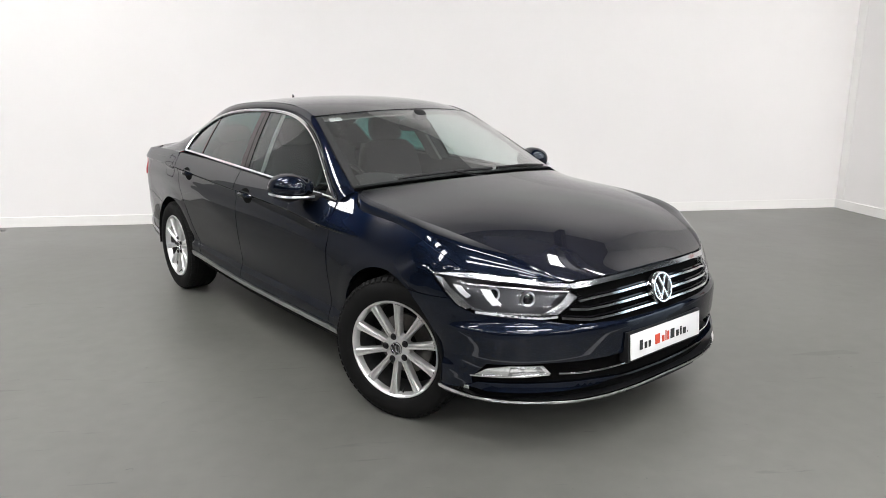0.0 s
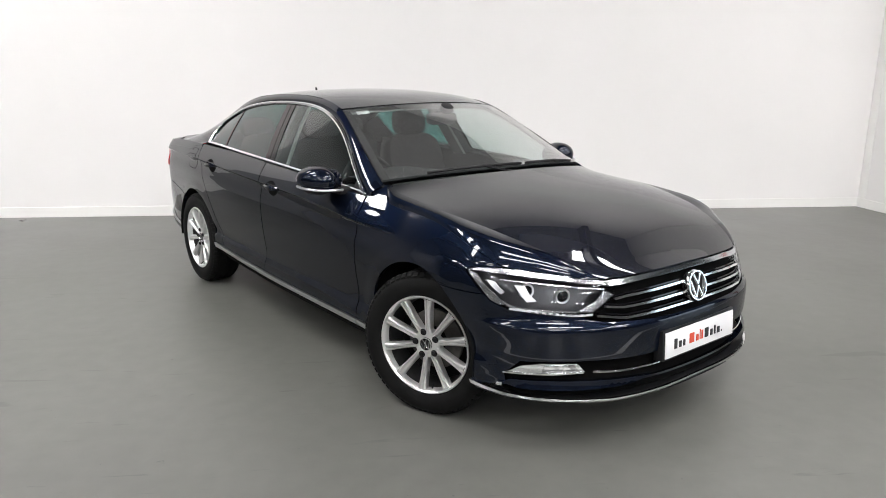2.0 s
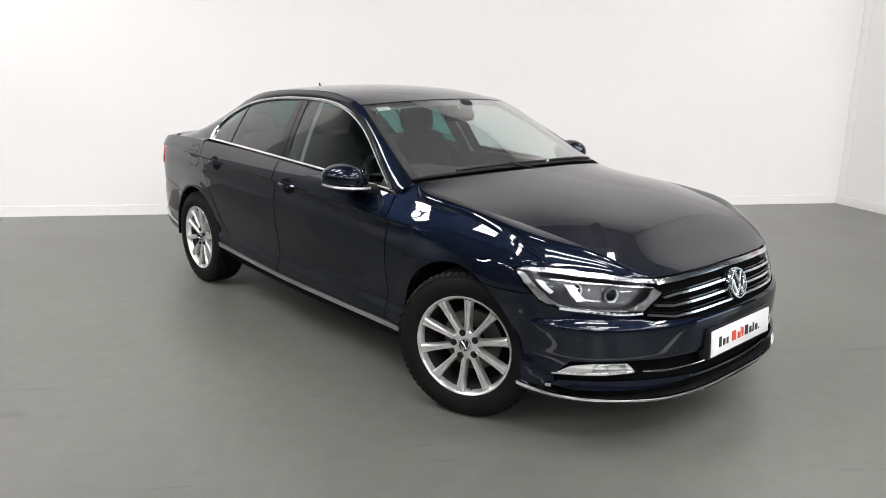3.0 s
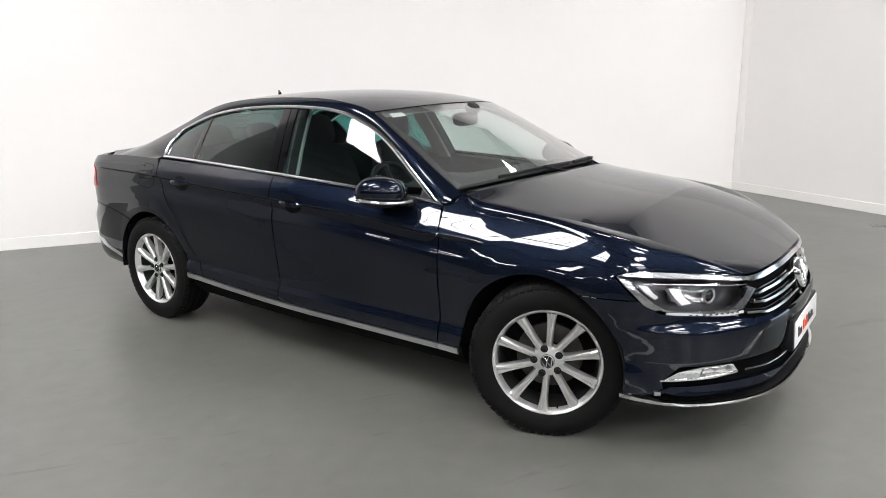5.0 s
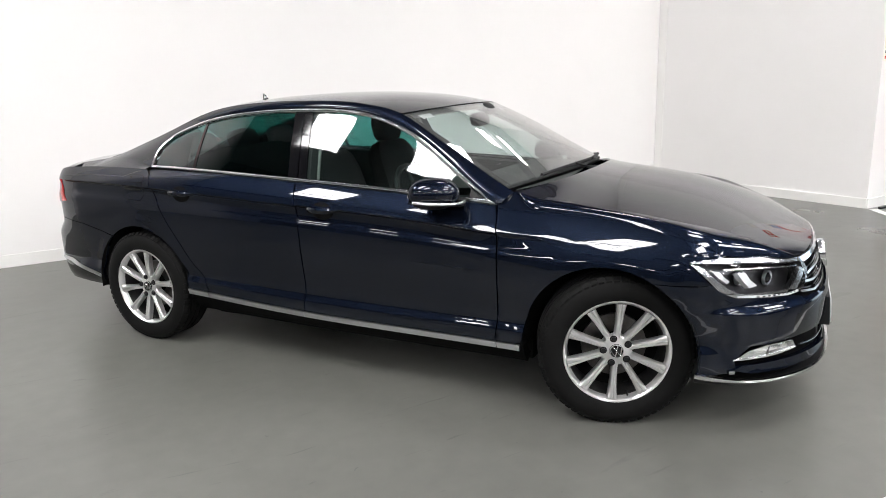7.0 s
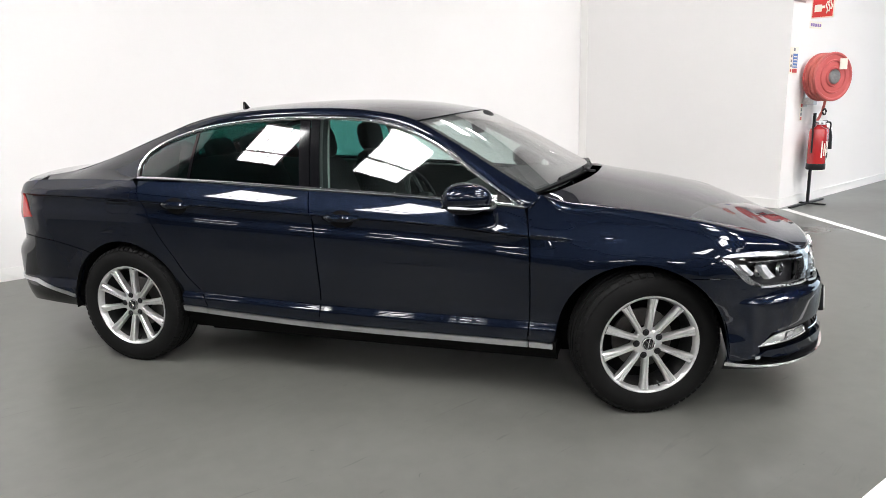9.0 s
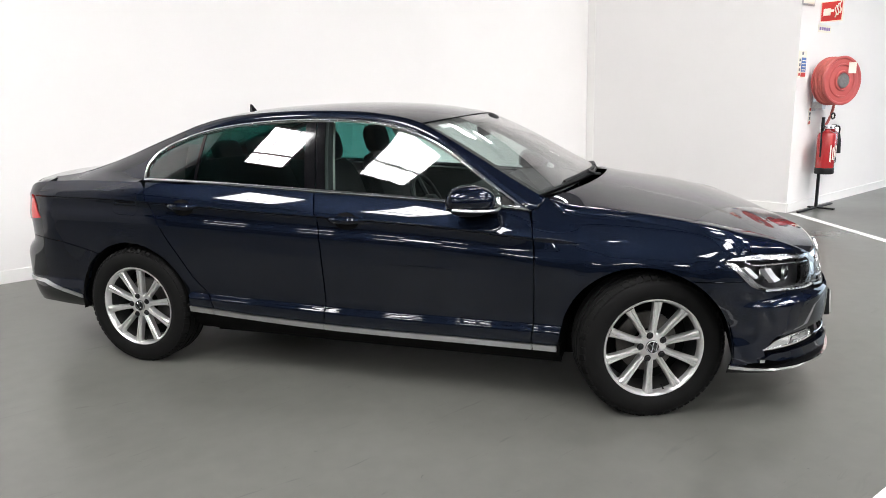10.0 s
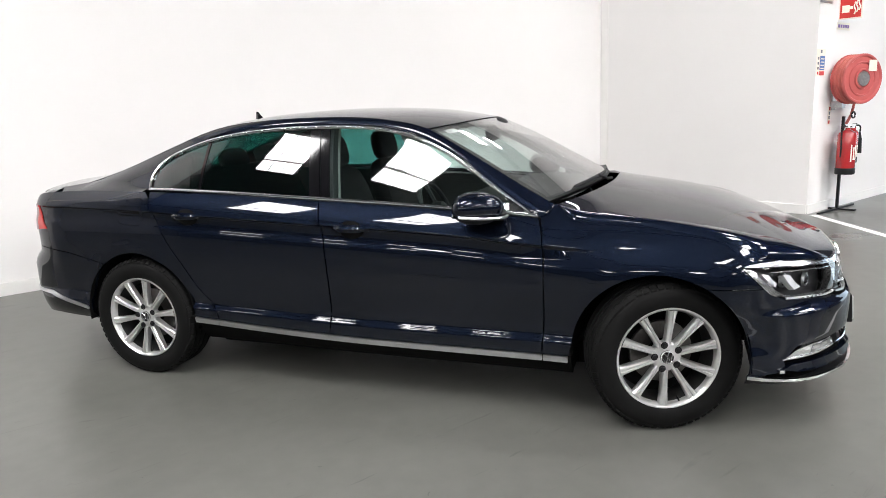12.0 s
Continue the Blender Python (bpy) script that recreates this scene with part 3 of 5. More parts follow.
sheet("rear_window", back_glass, 0.02, 0.98, -0.94, 0.94, TINT, 0.05)
sheet("boot_lid", boot, 0.01, 1.0, -0.99, 0.99, TOP_SHEEN_PAINT, 0.05)
sheet("windscreen_frame", screen, 0.0, 1.0, 0.94, 1.0, PLASTIC, 0.03, lift=-0.014)
sheet("rear_pillar", back_glass, 0.0, 1.0, 0.93, 1.0, PAINT, 0.03, lift=-0.002)

# ---------- the car: sides ----------
GAP = 0.0035


def arch(cx, r, a0, a1, n=28):
    """Points of a wheel arch, in (s, z), from angle a0 to a1 in degrees, 90 being the top and 0 forward."""
    return [(sx(cx + r * math.cos(radians(a0 + (a1 - a0) * i / n))), HUB + r * math.sin(radians(a0 + (a1 - a0) * i / n))) for i in range(n + 1)]


sill = lambda x: strip(x) + 0.018
def run(pts):
    return [(sx(x), z) for x, z in pts]


FA, RA, AR = AXLE - 0.025, -AXLE - 0.005, 0.374
a_gap = [(0.842, 0.917), (0.862, 0.86), (0.874, 0.78), (0.880, 0.62), (0.876, 0.46), (0.868, sill(0.868))]
b_gap = [(-0.262, 0.986), (-0.235, 0.90), (-0.212, 0.78), (-0.202, 0.60), (-0.204, 0.45), (-0.214, sill(-0.214))]
r_gap = [(-1.300, 1.028), (-1.268, 0.955), (-1.215, 0.86), (-1.14, 0.734), (-1.056, 0.61), (-0.975, 0.49), (-0.905, 0.412), (-0.880, sill(-0.88))]
shift = lambda pts, d: [(x + d, z) for x, z in pts]
along_belt = lambda x0, x1, n=14: [(x0 + (x1 - x0) * i / n, belt(x0 + (x1 - x0) * i / n)) for i in range(n + 1)]
def body_panel(name, pts, step=0.0065, along=4.0):
    """A painted panel of the side, its mesh laid along the shoulder line."""
    lift = lambda q: shoulder(plan(q)[0]) - 0.85
    return panel(name, [(q / along, z - lift(q)) for q, z in pts], lambda a, b: skirt(along * a, b + lift(along * a)), PAINT, car, step)


# doors
body_panel("front_door", run(curve2(shift(a_gap, -GAP), 20) + [(x, sill(x)) for x in np.linspace(0.8, -0.15, 12)] + curve2(shift(b_gap, GAP)[::-1], 20) + along_belt(-0.25, 0.835)[1:-1]))
body_panel("rear_door", run(curve2(shift(b_gap, -GAP), 20) + [(x, sill(x)) for x in np.linspace(-0.28, -0.82, 8)] + curve2(shift(r_gap, GAP)[::-1], 28) + along_belt(-1.28, -0.27)[1:-1]))
# front wing: from the door gap to the bumper, over the arch
body_panel("front_wing", run(curve2(shift(a_gap[1:], GAP), 20)) + [(sx(0.985), sill(0.985))] + arch(FA, AR, 176, 60.3)
      + run([(1.66, 0.651), (1.776, 0.652), (1.748, 0.678), (1.688, 0.738), (1.75, 0.752), (1.80, 0.752)]) + run(curve2(WING_TOP[::-1], 40)) + run([(0.895, 0.972), (0.87, 0.945), (0.85, 0.925)]), 0.0085, 1.6)
# rear quarter, up to the belt
r_in = curve2(shift(r_gap, -GAP), 28)
tail_edge = LONG - 0.62
body_panel("rear_quarter", run(along_belt(-1.33, -2.05, 16)) + [(sx(-2.13), 1.012), (sx(-2.20), 0.985), (sx(-2.24), 0.93), (sx(-2.23), 0.71), (sx(-2.1), 0.703), (sx(-1.90), 0.682), (sx(-1.72), 0.646)] + arch(RA, AR, 127, 6)[::1] + run([(-1.01, sill(-1.01))])
      + run(r_in[::-1])[:-1], 0.009, 2.0)
# sill, chrome strip and the dark under part
for x0, x1 in ((0.985, 0.874), (0.868, -0.212), (-0.216, -0.878), (-0.882, -1.03)):
    xs = np.linspace(x0, x1, max(2, int(abs(x0 - x1) / 0.05)))
    panel("sill_trim", run([(x, strip(x) + 0.0135) for x in xs] + [(x, strip(x) - 0.0135) for x in xs[::-1]]), skirt, SATIN, car, 0.05, 0.012, 0.008, label="satin chrome strip")
panel("sill", run([(x, sill(x) - 0.003) for x in np.linspace(1.0, -1.06, 24)] + [(x, 0.20) for x in np.linspace(-1.06, 1.0, 24)]), skirt, UNDERSIDE, car, 0.05, 0.05, -0.004)

# ---------- the car: nose ----------
def front(pts):
    """Outline points given as (half-width, z) in the nose or ('x', x, z) on the side."""
    return [(sx(p[1]), p[2]) if p[0] == "x" else (sw(p[0]), p[1]) for p in pts]


def band(pts, half, lift, name, mat, depth=0.012, ends=None, label=""):
    """A strip along (s, z) points of the lower body, half wide on each side (or half as a list)."""
    a = np.array(pts, float)
    hs = half if isinstance(half, (list, tuple)) else [half] * len(a)
    up, lo = [], []
    for i in range(len(a)):
        t = a[min(i + 1, len(a) - 1)] - a[max(i - 1, 0)]
        t = t / np.linalg.norm(t)
        m = np.array((-t[1], t[0]))
        up.append(tuple(a[i] + hs[i] * m))
        lo.append(tuple(a[i] - hs[i] * m))
    return panel(name, up + lo[::-1], skirt, mat, car, 0.02, depth, lift, label=label)


HEAD = [("x", 1.690, 0.745), ("x", 1.75, 0.757), ("x", 1.83, 0.7545), (0.70, 0.7355), (0.60, 0.7195), (0.515, 0.7090), (0.472, 0.655), (0.555, 0.582), (0.62, 0.578), (0.72, 0.586), ("x", 1.88, 0.600), ("x", 1.81, 0.630), ("x", 1.755, 0.684)]
panel("bumper", front([(0.0, 0.540), (0.30, 0.543), (0.535, 0.552), (0.62, 0.572), (0.72, 0.580), ("x", 1.88, 0.594), ("x", 1.81, 0.623), ("x", 1.785, 0.647), ("x", 1.66, 0.6465)])
      + arch(FA, AR, 59.2, -10, 20) + front([("x", 1.79, 0.278), (0.83, 0.290), (0.835, 0.335), (0.80, 0.395), (0.60, 0.402), (0.35, 0.398), (0.0, 0.402)]), skirt, PAINT, car, 0.013, mirror=True)
panel("side_reflector", [(0.952, 0.286), (0.974, 0.286), (0.974, 0.299), (0.952, 0.299)], skirt, REFLECTOR, car, 0.02, 0.008, 0.013, label="small bright side reflector")
panel("bumper_blade", front([(0.84, 0.300), (0.82, 0.318), (0.70, 0.320), (0.55, 0.318), (0.42, 0.314), (0.30, 0.306), (0.42, 0.290), (0.55, 0.284), (0.70, 0.282), (0.80, 0.284)]), skirt, PAINT, car, 0.03, 0.03, 0.010)
panel("lower_bar", front(dense([(0.0, 0.296), (0.20, 0.298), (0.36, 0.300)], 0.05, False) + dense([(0.36, 0.292), (0.20, 0.290), (0.0, 0.288)], 0.05, False)), skirt, GLOSS_BLACK, car, 0.03, 0.02, -0.006)
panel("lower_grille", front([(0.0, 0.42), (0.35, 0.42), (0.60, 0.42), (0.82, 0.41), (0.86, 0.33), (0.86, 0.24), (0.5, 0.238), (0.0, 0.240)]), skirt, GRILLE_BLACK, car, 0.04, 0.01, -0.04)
rows = []
for w in np.linspace(-0.80, 0.80, 41):
    p = skirt(sw(abs(w)), 0.246)
    y = math.copysign(p[1], -w)
    rows.append([(p[0] - 0.004, y, 0.244), (p[0] - 0.05, y * 0.985, 0.240), (p[0] - 0.16, y * 0.95, 0.236)])
loft("grille_floor", rows, PLASTIC, car)
panel("lip_trim", front(dense([(0.0, 0.248), (0.3, 0.2435), (0.5, 0.2425), (0.65, 0.248), (0.76, 0.254)], 0.05, False)) + run([(1.88, 0.259), (1.80, 0.269), (1.732, 0.280), (1.732, 0.262), (1.80, 0.253), (1.88, 0.247)]) + front(dense([(0.76, 0.244), (0.65, 0.240), (0.5, 0.235), (0.3, 0.236), (0.0, 0.241)], 0.05, False)), skirt, CHROME, car, 0.03, 0.012, 0.008, label="bright chrome lip strip")
panel("lower_spoiler", front(dense([(0.0, 0.242), (0.3, 0.236), (0.5, 0.234), (0.65, 0.240), (0.76, 0.244)], 0.06, False)) + run([(1.80, 0.25), (1.734, 0.256), (1.734, 0.225)]) + front(dense([(0.80, 0.232), (0.0, 0.230)], 0.06, False)), skirt, PLASTIC, car, 0.03, 0.006, -0.004)
panel("headlight", front(HEAD), skirt, LENS, car, 0.025, 0.004, 0.002, label="clear headlight with chrome reflectors")
panel("headlight_housing", front(HEAD), lambda s, z: skirt(s, z), LAMP_DARK, car, 0.03, 0.004, -0.080)
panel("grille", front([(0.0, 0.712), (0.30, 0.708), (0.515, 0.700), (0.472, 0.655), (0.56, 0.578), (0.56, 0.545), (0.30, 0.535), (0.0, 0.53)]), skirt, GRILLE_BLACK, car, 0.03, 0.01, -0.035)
panel("grille_top_bar", front(dense([(0.0, 0.719), (0.3, 0.714), (0.52, 0.706)], 0.04, False) + dense([(0.500, 0.686), (0.3, 0.696), (0.0, 0.700)], 0.04, False)), skirt, CHROME, car, 0.02, 0.02, 0.002)
def rod(name, path, r, mat, lift=0.0, label=""):
    """A rounded strip over the nose, from side to side."""
    pts = []
    for a, z in path:
        p = skirt(sw(a), z)
        pts.append((p[0] + lift, -p[1], p[2]))
    pts = pts + [(x, -y, z) for x, y, z in pts[::-1]][1:]
    bm = bmesh.new()
    tube(bm, pts, r, 10)
    return part(name, bm, mat, car, label)


for bar in ([(0.0, 0.653), (0.15, 0.652), (0.30, 0.648), (0.42, 0.644), (0.480, 0.637)], [(0.0, 0.610), (0.15, 0.609), (0.30, 0.606), (0.44, 0.602), (0.520, 0.610)], [(0.0, 0.566), (0.15, 0.566), (0.30, 0.563), (0.435, 0.560), (0.56, 0.577)]):
    line = front(dense(bar, 0.03, False))
    band(line, 0.0048, 0.0, "grille_bar", CHROME, 0.020)
    band([(a, z + 0.011) for a, z in line], 0.003, -0.012, "grille_bar_shelf", GLOSS_BLACK, 0.02)
panel("fog_lamp", front([(0.835, 0.337), (0.80, 0.372), (0.74, 0.388), (0.63, 0.388), (0.60, 0.352), (0.70, 0.342)]), skirt, REFLECTOR, car, 0.02, 0.012, -0.004)
rod("lower_chrome_bar", [(a, hermite([(0, 0.349), (0.25, 0.343), (0.42, 0.342), (0.57, 0.352)])(a)) for a in np.linspace(0.57, 0, 16)], 0.0045, CHROME, -0.004)

# ---------- the car: tail ----------
rear = lambda pts: [(LONG - a if a < 1.2 else a, z) for a, z in pts]
panel("rear_bumper", arch(RA, AR, 128, 180, 14) + run([(-1.80, 0.345), (-2.1, 0.40)]) + rear([(0.70, 0.42), (0.30, 0.42), (0.0, 0.42), (0.0, 0.70), (0.5, 0.704), (0.75, 0.703)]) + run([(-2.1, 0.698), (-1.90, 0.677), (-1.722, 0.641)]), skirt, PAINT, car, 0.03)
panel("tail_trim", run([(-1.80, 0.366), (-1.95, 0.395), (-2.12, 0.432)]) + rear([(0.60, 0.445), (0.3, 0.45), (0, 0.45), (0, 0.43), (0.3, 0.43), (0.60, 0.424)]) + run([(-2.12, 0.412), (-1.95, 0.375), (-1.80, 0.347)]), skirt, SATIN, car, 0.04, 0.012, 0.006)
panel("rear_valance", run([(-1.745, 0.345), (-1.95, 0.378), (-2.12, 0.41)]) + rear([(0.60, 0.424), (0.3, 0.43), (0, 0.43), (0, 0.27), (0.5, 0.27)]) + run([(-2.1, 0.29), (-1.76, 0.275)]), skirt, GLOSS_BLACK, car, 0.04, 0.02, -0.003)
panel("tail_panel", rear([(0.0, 0.705), (0.5, 0.708), (0.80, 0.712), (0.72, 1.005), (0.3, 1.03), (0, 1.035)]), skirt, PAINT, car, 0.04)
panel("tail_lamp", run([(-2.140, 0.945), (-2.100, 0.88), (-2.050, 0.815)]) + rear([(0.70, 0.775), (0.62, 0.765), (0.28, 0.772), (0.28, 0.925), (0.60, 0.958)]), skirt, RED_LENS, car, 0.025, 0.02, 0.006, label="red tail lamp")

# ---------- the car: glasshouse ----------
arch_curve = curve2(ARCH, 60)
lower = [(x, belt(x)) for x in np.linspace(-1.345, 0.84, 40)]


def inset(poly, d):
    a = np.array(poly)
    n = len(a)
    area = sum(a[i][0] * a[(i + 1) % n][1] - a[(i + 1) % n][0] * a[i][1] for i in range(n))
    out = []
    for i in range(n):
        e = a[(i + 1) % n] - a[i - 1]
        t = e / (np.linalg.norm(e) + 1e-9)
        m = np.array((-t[1], t[0])) * (1 if area > 0 else -1)
        out.append(tuple(a[i] + d * m))
    return out


DLO = arch_curve[1:-1] + lower
DLO_IN = inset(DLO, 0.016)
bpost = lambda z: -0.262 - 0.232 * (z - 0.986)
div = lambda z: -1.005 - 0.10 * (z - 1.02)


def closed_cut(poly, f, sign):
    """The part of a polygon on one side of the line x = f(z)."""
    out = []
    n = len(poly)
    for i in range(n):
        a, b = poly[i], poly[(i + 1) % n]
        fa, fb = sign * (a[0] - f(a[1])), sign * (b[0] - f(b[1]))
        if fa >= 0:
            out.append(a)
        if fa * fb < 0:
            t = fa / (fa - fb)
            out.append((a[0] + t * (b[0] - a[0]), a[1] + t * (b[1] - a[1])))
    return out


OUT = (0, 1, 0.5)
front_glass = closed_cut(closed_cut(DLO_IN, lambda z: bpost(z) + 0.050, 1), lambda z: 0.70, -1)
sail = closed_cut(DLO_IN, lambda z: 0.705, 1)
rear_glass = closed_cut(closed_cut(DLO_IN, lambda z: bpost(z) - 0.060, -1), lambda z: div(z) + 0.008, 1)
quarter = closed_cut(DLO_IN, lambda z: div(z) - 0.008, -1)
panel("front_window", front_glass, side, SIDE_GLASS, car, 0.04, 0.004, -0.006, out=OUT)
panel("rear_side_window", rear_glass, side, TINT, car, 0.04, 0.004, -0.006, out=OUT)
panel("quarter_window", quarter, side, TINT, car, 0.04, 0.004, -0.006, out=OUT)
panel("mirror_base", sail, side, PLASTIC, car, 0.03, 0.01, -0.004, out=OUT)
panel("door_pillar", closed_cut(closed_cut(DLO_IN, lambda z: bpost(z) + 0.052, -1), lambda z: bpost(z) + 0.003, 1), side, GLOSS_BLACK, car, 0.03, 0.01, -0.003, out=OUT)
panel("door_pillar", closed_cut(closed_cut(DLO_IN, lambda z: bpost(z) - 0.062, 1), lambda z: bpost(z) - 0.003, -1), side, GLOSS_BLACK, car, 0.03, 0.01, -0.003, out=OUT)
panel("window_divider", closed_cut(closed_cut(DLO_IN, lambda z: div(z) + 0.009, -1), lambda z: div(z) - 0.009, 1), side, GLOSS_BLACK, car, 0.03, 0.008, -0.003, out=OUT)


def ring(outer, inner, surf, name, mat, lift, depth=0.012):
    """A band between two outlines of the same number of points, on both sides."""
    made = []
    for sgn in (-1, 1):
        bm = bmesh.new()
        rows = []
        for t, up in ((0.0, lift - depth), (0.0, lift * 0.4), (0.25, lift), (0.5, lift * 1.2), (0.75, lift), (1.0, lift * 0.4), (1.0, lift - depth)):
            r = []
            for (a, b), (c, d) in zip(outer, inner):
                p = surf(a + (c - a) * t, b + (d - b) * t)
                r.append(bm.verts.new((p[0], sgn * (p[1] + up * 0.88), p[2] + up * 0.47)))
            rows.append(r)
        n = len(outer)
        for i in range(6):
            for j in range(n):
                q = (rows[i][j], rows[i][(j + 1) % n], rows[i + 1][(j + 1) % n], rows[i + 1][j])
                bm.faces.new(q)
        bmesh.ops.recalc_face_normals(bm, faces=bm.faces)
        made.append(part(name, bm, mat, car, "bright chrome window surround"))
    return made


ring(DLO, DLO_IN, side, "window_trim", CHROME, 0.008)

# pillars and roof edge, outside the chrome
cant = curve2([(x, z) for x, w, z in RAIL], 70)
cant_side = [(0.86, 0.925)] + [(x, z) for x, z in cant if x > -2.08] + [(-2.10, 1.027)] + [(x, belt(x) + 0.002) for x in np.linspace(-2.06, -1.36, 20)] + arch_curve[::-1]
panel("pillar_foot", closed_cut(cant_side, lambda z: 0.80, 1), pillar, PAINT, car, 0.012, 0.01, out=OUT)
panel("roof_side", closed_cut(cant_side, lambda z: -1.0, -1), pillar, PAINT, car, 0.014, 0.01, out=OUT)
# the rail over the doors, in even rows
for sgn in (-1, 1):
    rows = []
    for x in np.linspace(0.80, -1.0, 110):
        z0, z1 = over(x), rail_z(-x)
        row = []
        for k in range(8):
            p = pillar(x, z0 + (z1 - z0) * k / 7)
            row.append((p[0], sgn * p[1], p[2]))
        rows.append(row)
    loft("cant_rail", rows, PAINT, car, flip=sgn > 0)

# the foot of the rear pillar, swept into the rear wing
for sgn in (-1, 1):
    rows = []
    for x in np.linspace(-1.365, -2.06, 30):
        zb, q, grow = belt(x), sx(x), smooth((-1.365 - x) / 0.15)
        lo, hi = zb - 0.012 - 0.038 * grow, zb + 0.010 + 0.030 * grow * (1 - 0.7 * smooth((-1.8 - x) / 0.25))
        p0, p1 = skirt(q, lo), pillar(x, hi)
        t0, t1 = (skirt(q, lo + 1e-3) - skirt(q, lo - 1e-3)) / 2e-3, (pillar(x, hi + 1e-3) - pillar(x, hi - 1e-3)) / 2e-3
        span = hi - lo
        row = []
        for k in np.linspace(0, 1, 10):
            p = (2 * k ** 3 - 3 * k * k + 1) * p0 + (k ** 3 - 2 * k * k + k) * span * t0 + (3 * k * k - 2 * k ** 3) * p1 + (k ** 3 - k * k) * span * t1
            row.append((p[0], sgn * (p[1] + 0.0012), p[2]))
        rows.append(row)
    loft("rear_pillar_foot", rows, PAINT, car, flip=sgn < 0)
# the shoulder beside the boot lid, down to the rear wing
boot_edge = curve_of([(-1.93, 0.638, 1.053), (-2.06, 0.660, 1.032), (-2.17, 0.662, 1.018), (-2.26, 0.640, 1.004)])
for sgn in (-1, 1):
    rows = []
    for u in np.linspace(0.35, 1.0, 14):
        e = boot_edge(u)
        o = skirt(sx(e[0] * 0.985), 1.016 - 0.040 * smooth((u - 0.5) / 0.5))
        row = []
        for k in np.linspace(0, 1, 8):
            p = e + (o - e) * k + np.array((0, 0.25, 0.9)) * 0.010 * math.sin(math.pi * k)
            row.append((p[0], sgn * p[1], p[2] - 0.002))
        rows.append(row)
    loft("rear_deck_edge", rows, PAINT, car, flip=sgn > 0)

# ---------- wheels ----------
def wheel(name, label, m):
    w = empty(name, label, "wheel", at=m)
    w.parent = car
    # axis along y, outer face towards -y
    bm = bmesh.new()
    lathe(bm, [(0.222, -0.095), (0.232, -0.102), (0.262, -0.112), (0.295, -0.110), (0.318, -0.098), (0.329, -0.080), (0.331, -0.070), (0.325, -0.068), (0.325, -0.061), (0.331, -0.059), (0.331, -0.026), (0.325, -0.024), (0.325, -0.015), (0.331, -0.013), (0.331, 0.013), (0.325, 0.015), (0.325, 0.024), (0.331, 0.026), (0.331, 0.059), (0.325, 0.061), (0.325, 0.068), (0.331, 0.070), (0.329, 0.080), (0.318, 0.098), (0.295, 0.110), (0.232, 0.102), (0.222, 0.095)], 72)
    tyre = part("tyre", bm, RUBBER, w, "worn black tyre")
    # shoulder blocks of the tread
    bm = bmesh.new()
    for k in range(62):
        turn = Matrix.Rotation(k * math.tau / 62, 4, "Y")
        for sd in (-1,):
            q = [(-0.0125, 0.072 * sd, 0.3315), (0.0105, 0.072 * sd, 0.3315), (0.0135, 0.086 * sd, 0.3290), (-0.0095, 0.086 * sd, 0.3290), (0.0145, 0.103 * sd, 0.3160), (-0.0085, 0.103 * sd, 0.3160)]
            hi = [bm.verts.new(turn @ Vector((x, y, z + 0.0022))) for x, y, z in q]
            lo = [bm.verts.new(turn @ Vector((x, y, z - 0.006))) for x, y, z in q]
            bm.faces.new(hi[:4])
            bm.faces.new((hi[3], hi[2], hi[4], hi[5]))
            for i, j in ((0, 1), (1, 2), (2, 4), (4, 5), (5, 3), (3, 0)):
                bm.faces.new((hi[i], hi[j], lo[j], lo[i]))
    bmesh.ops.recalc_face_normals(bm, faces=bm.faces)
    part("tread", bm, RUBBER, tyre, smooth=False)
    bm = bmesh.new()
    lathe(bm, [(0.224, -0.090), (0.229, -0.098), (0.227, -0.1035), (0.2225, -0.1035), (0.2165, -0.097), (0.2125, -0.086), (0.208, -0.070)], 72)
    part("rim", bm, ALLOY, w)
    bm = bmesh.new()
    lathe(bm, [(0.208, -0.070), (0.198, 0.02), (0.20, 0.09)], 72)
    part("barrel", bm, ALLOY_SHADED, w)
    # black disc added behind the spokes, in place of the wheel's inner shade
    bm = bmesh.new()
    lathe(bm, [(0.0, 0.035), (0.199, 0.035)], 48)
    part("back_plate", bm, UNDERSIDE, w)
    # spoke: a faceted bar with two raised ribs, wider at the rim
    bm = bmesh.new()
    sec = []
    for r, half, yy, hh, split in ((0.056, 0.0150, -0.078, 0.026, 0.20), (0.075, 0.0122, -0.083, 0.026, 0.20), (0.12, 0.0128, -0.089, 0.024, 0.18), (0.160, 0.0148, -0.0935, 0.022, 0.16), (0.186, 0.0170, -0.0962, 0.019, 0.13), (0.204, 0.0195, -0.098, 0.015, 0.07), (0.214, 0.0215, -0.0985, 0.012, 0.02)):
        sec.append([(-half * 1.12, yy + hh + 0.012, r), (-half, yy + 0.007, r), (-half * 0.70, yy, r), (-half * (split + 0.14), yy - 0.0006, r), (-half * split, yy + 0.0065, r), (half * split, yy + 0.0065, r), (half * (split + 0.14), yy - 0.0006, r), (half * 0.70, yy, r), (half, yy + 0.007, r), (half * 1.12, yy + hh + 0.012, r)])
    vv = [[bm.verts.new(Vector(p)) for p in q] for q in sec]
    for i in range(6):
        for j in range(9):
            bm.faces.new((vv[i][j], vv[i][j + 1], vv[i + 1][j + 1], vv[i + 1][j]))
    bmesh.ops.recalc_face_normals(bm, faces=bm.faces)
    first = part("spoke", bm, ALLOY, w)
    for p in first.data.polygons:
        p.use_smooth = False
    # the bolts lie between the spokes
    for k in range(10):
        ob = new("spoke", first.data) if k else first
        ob.parent = w
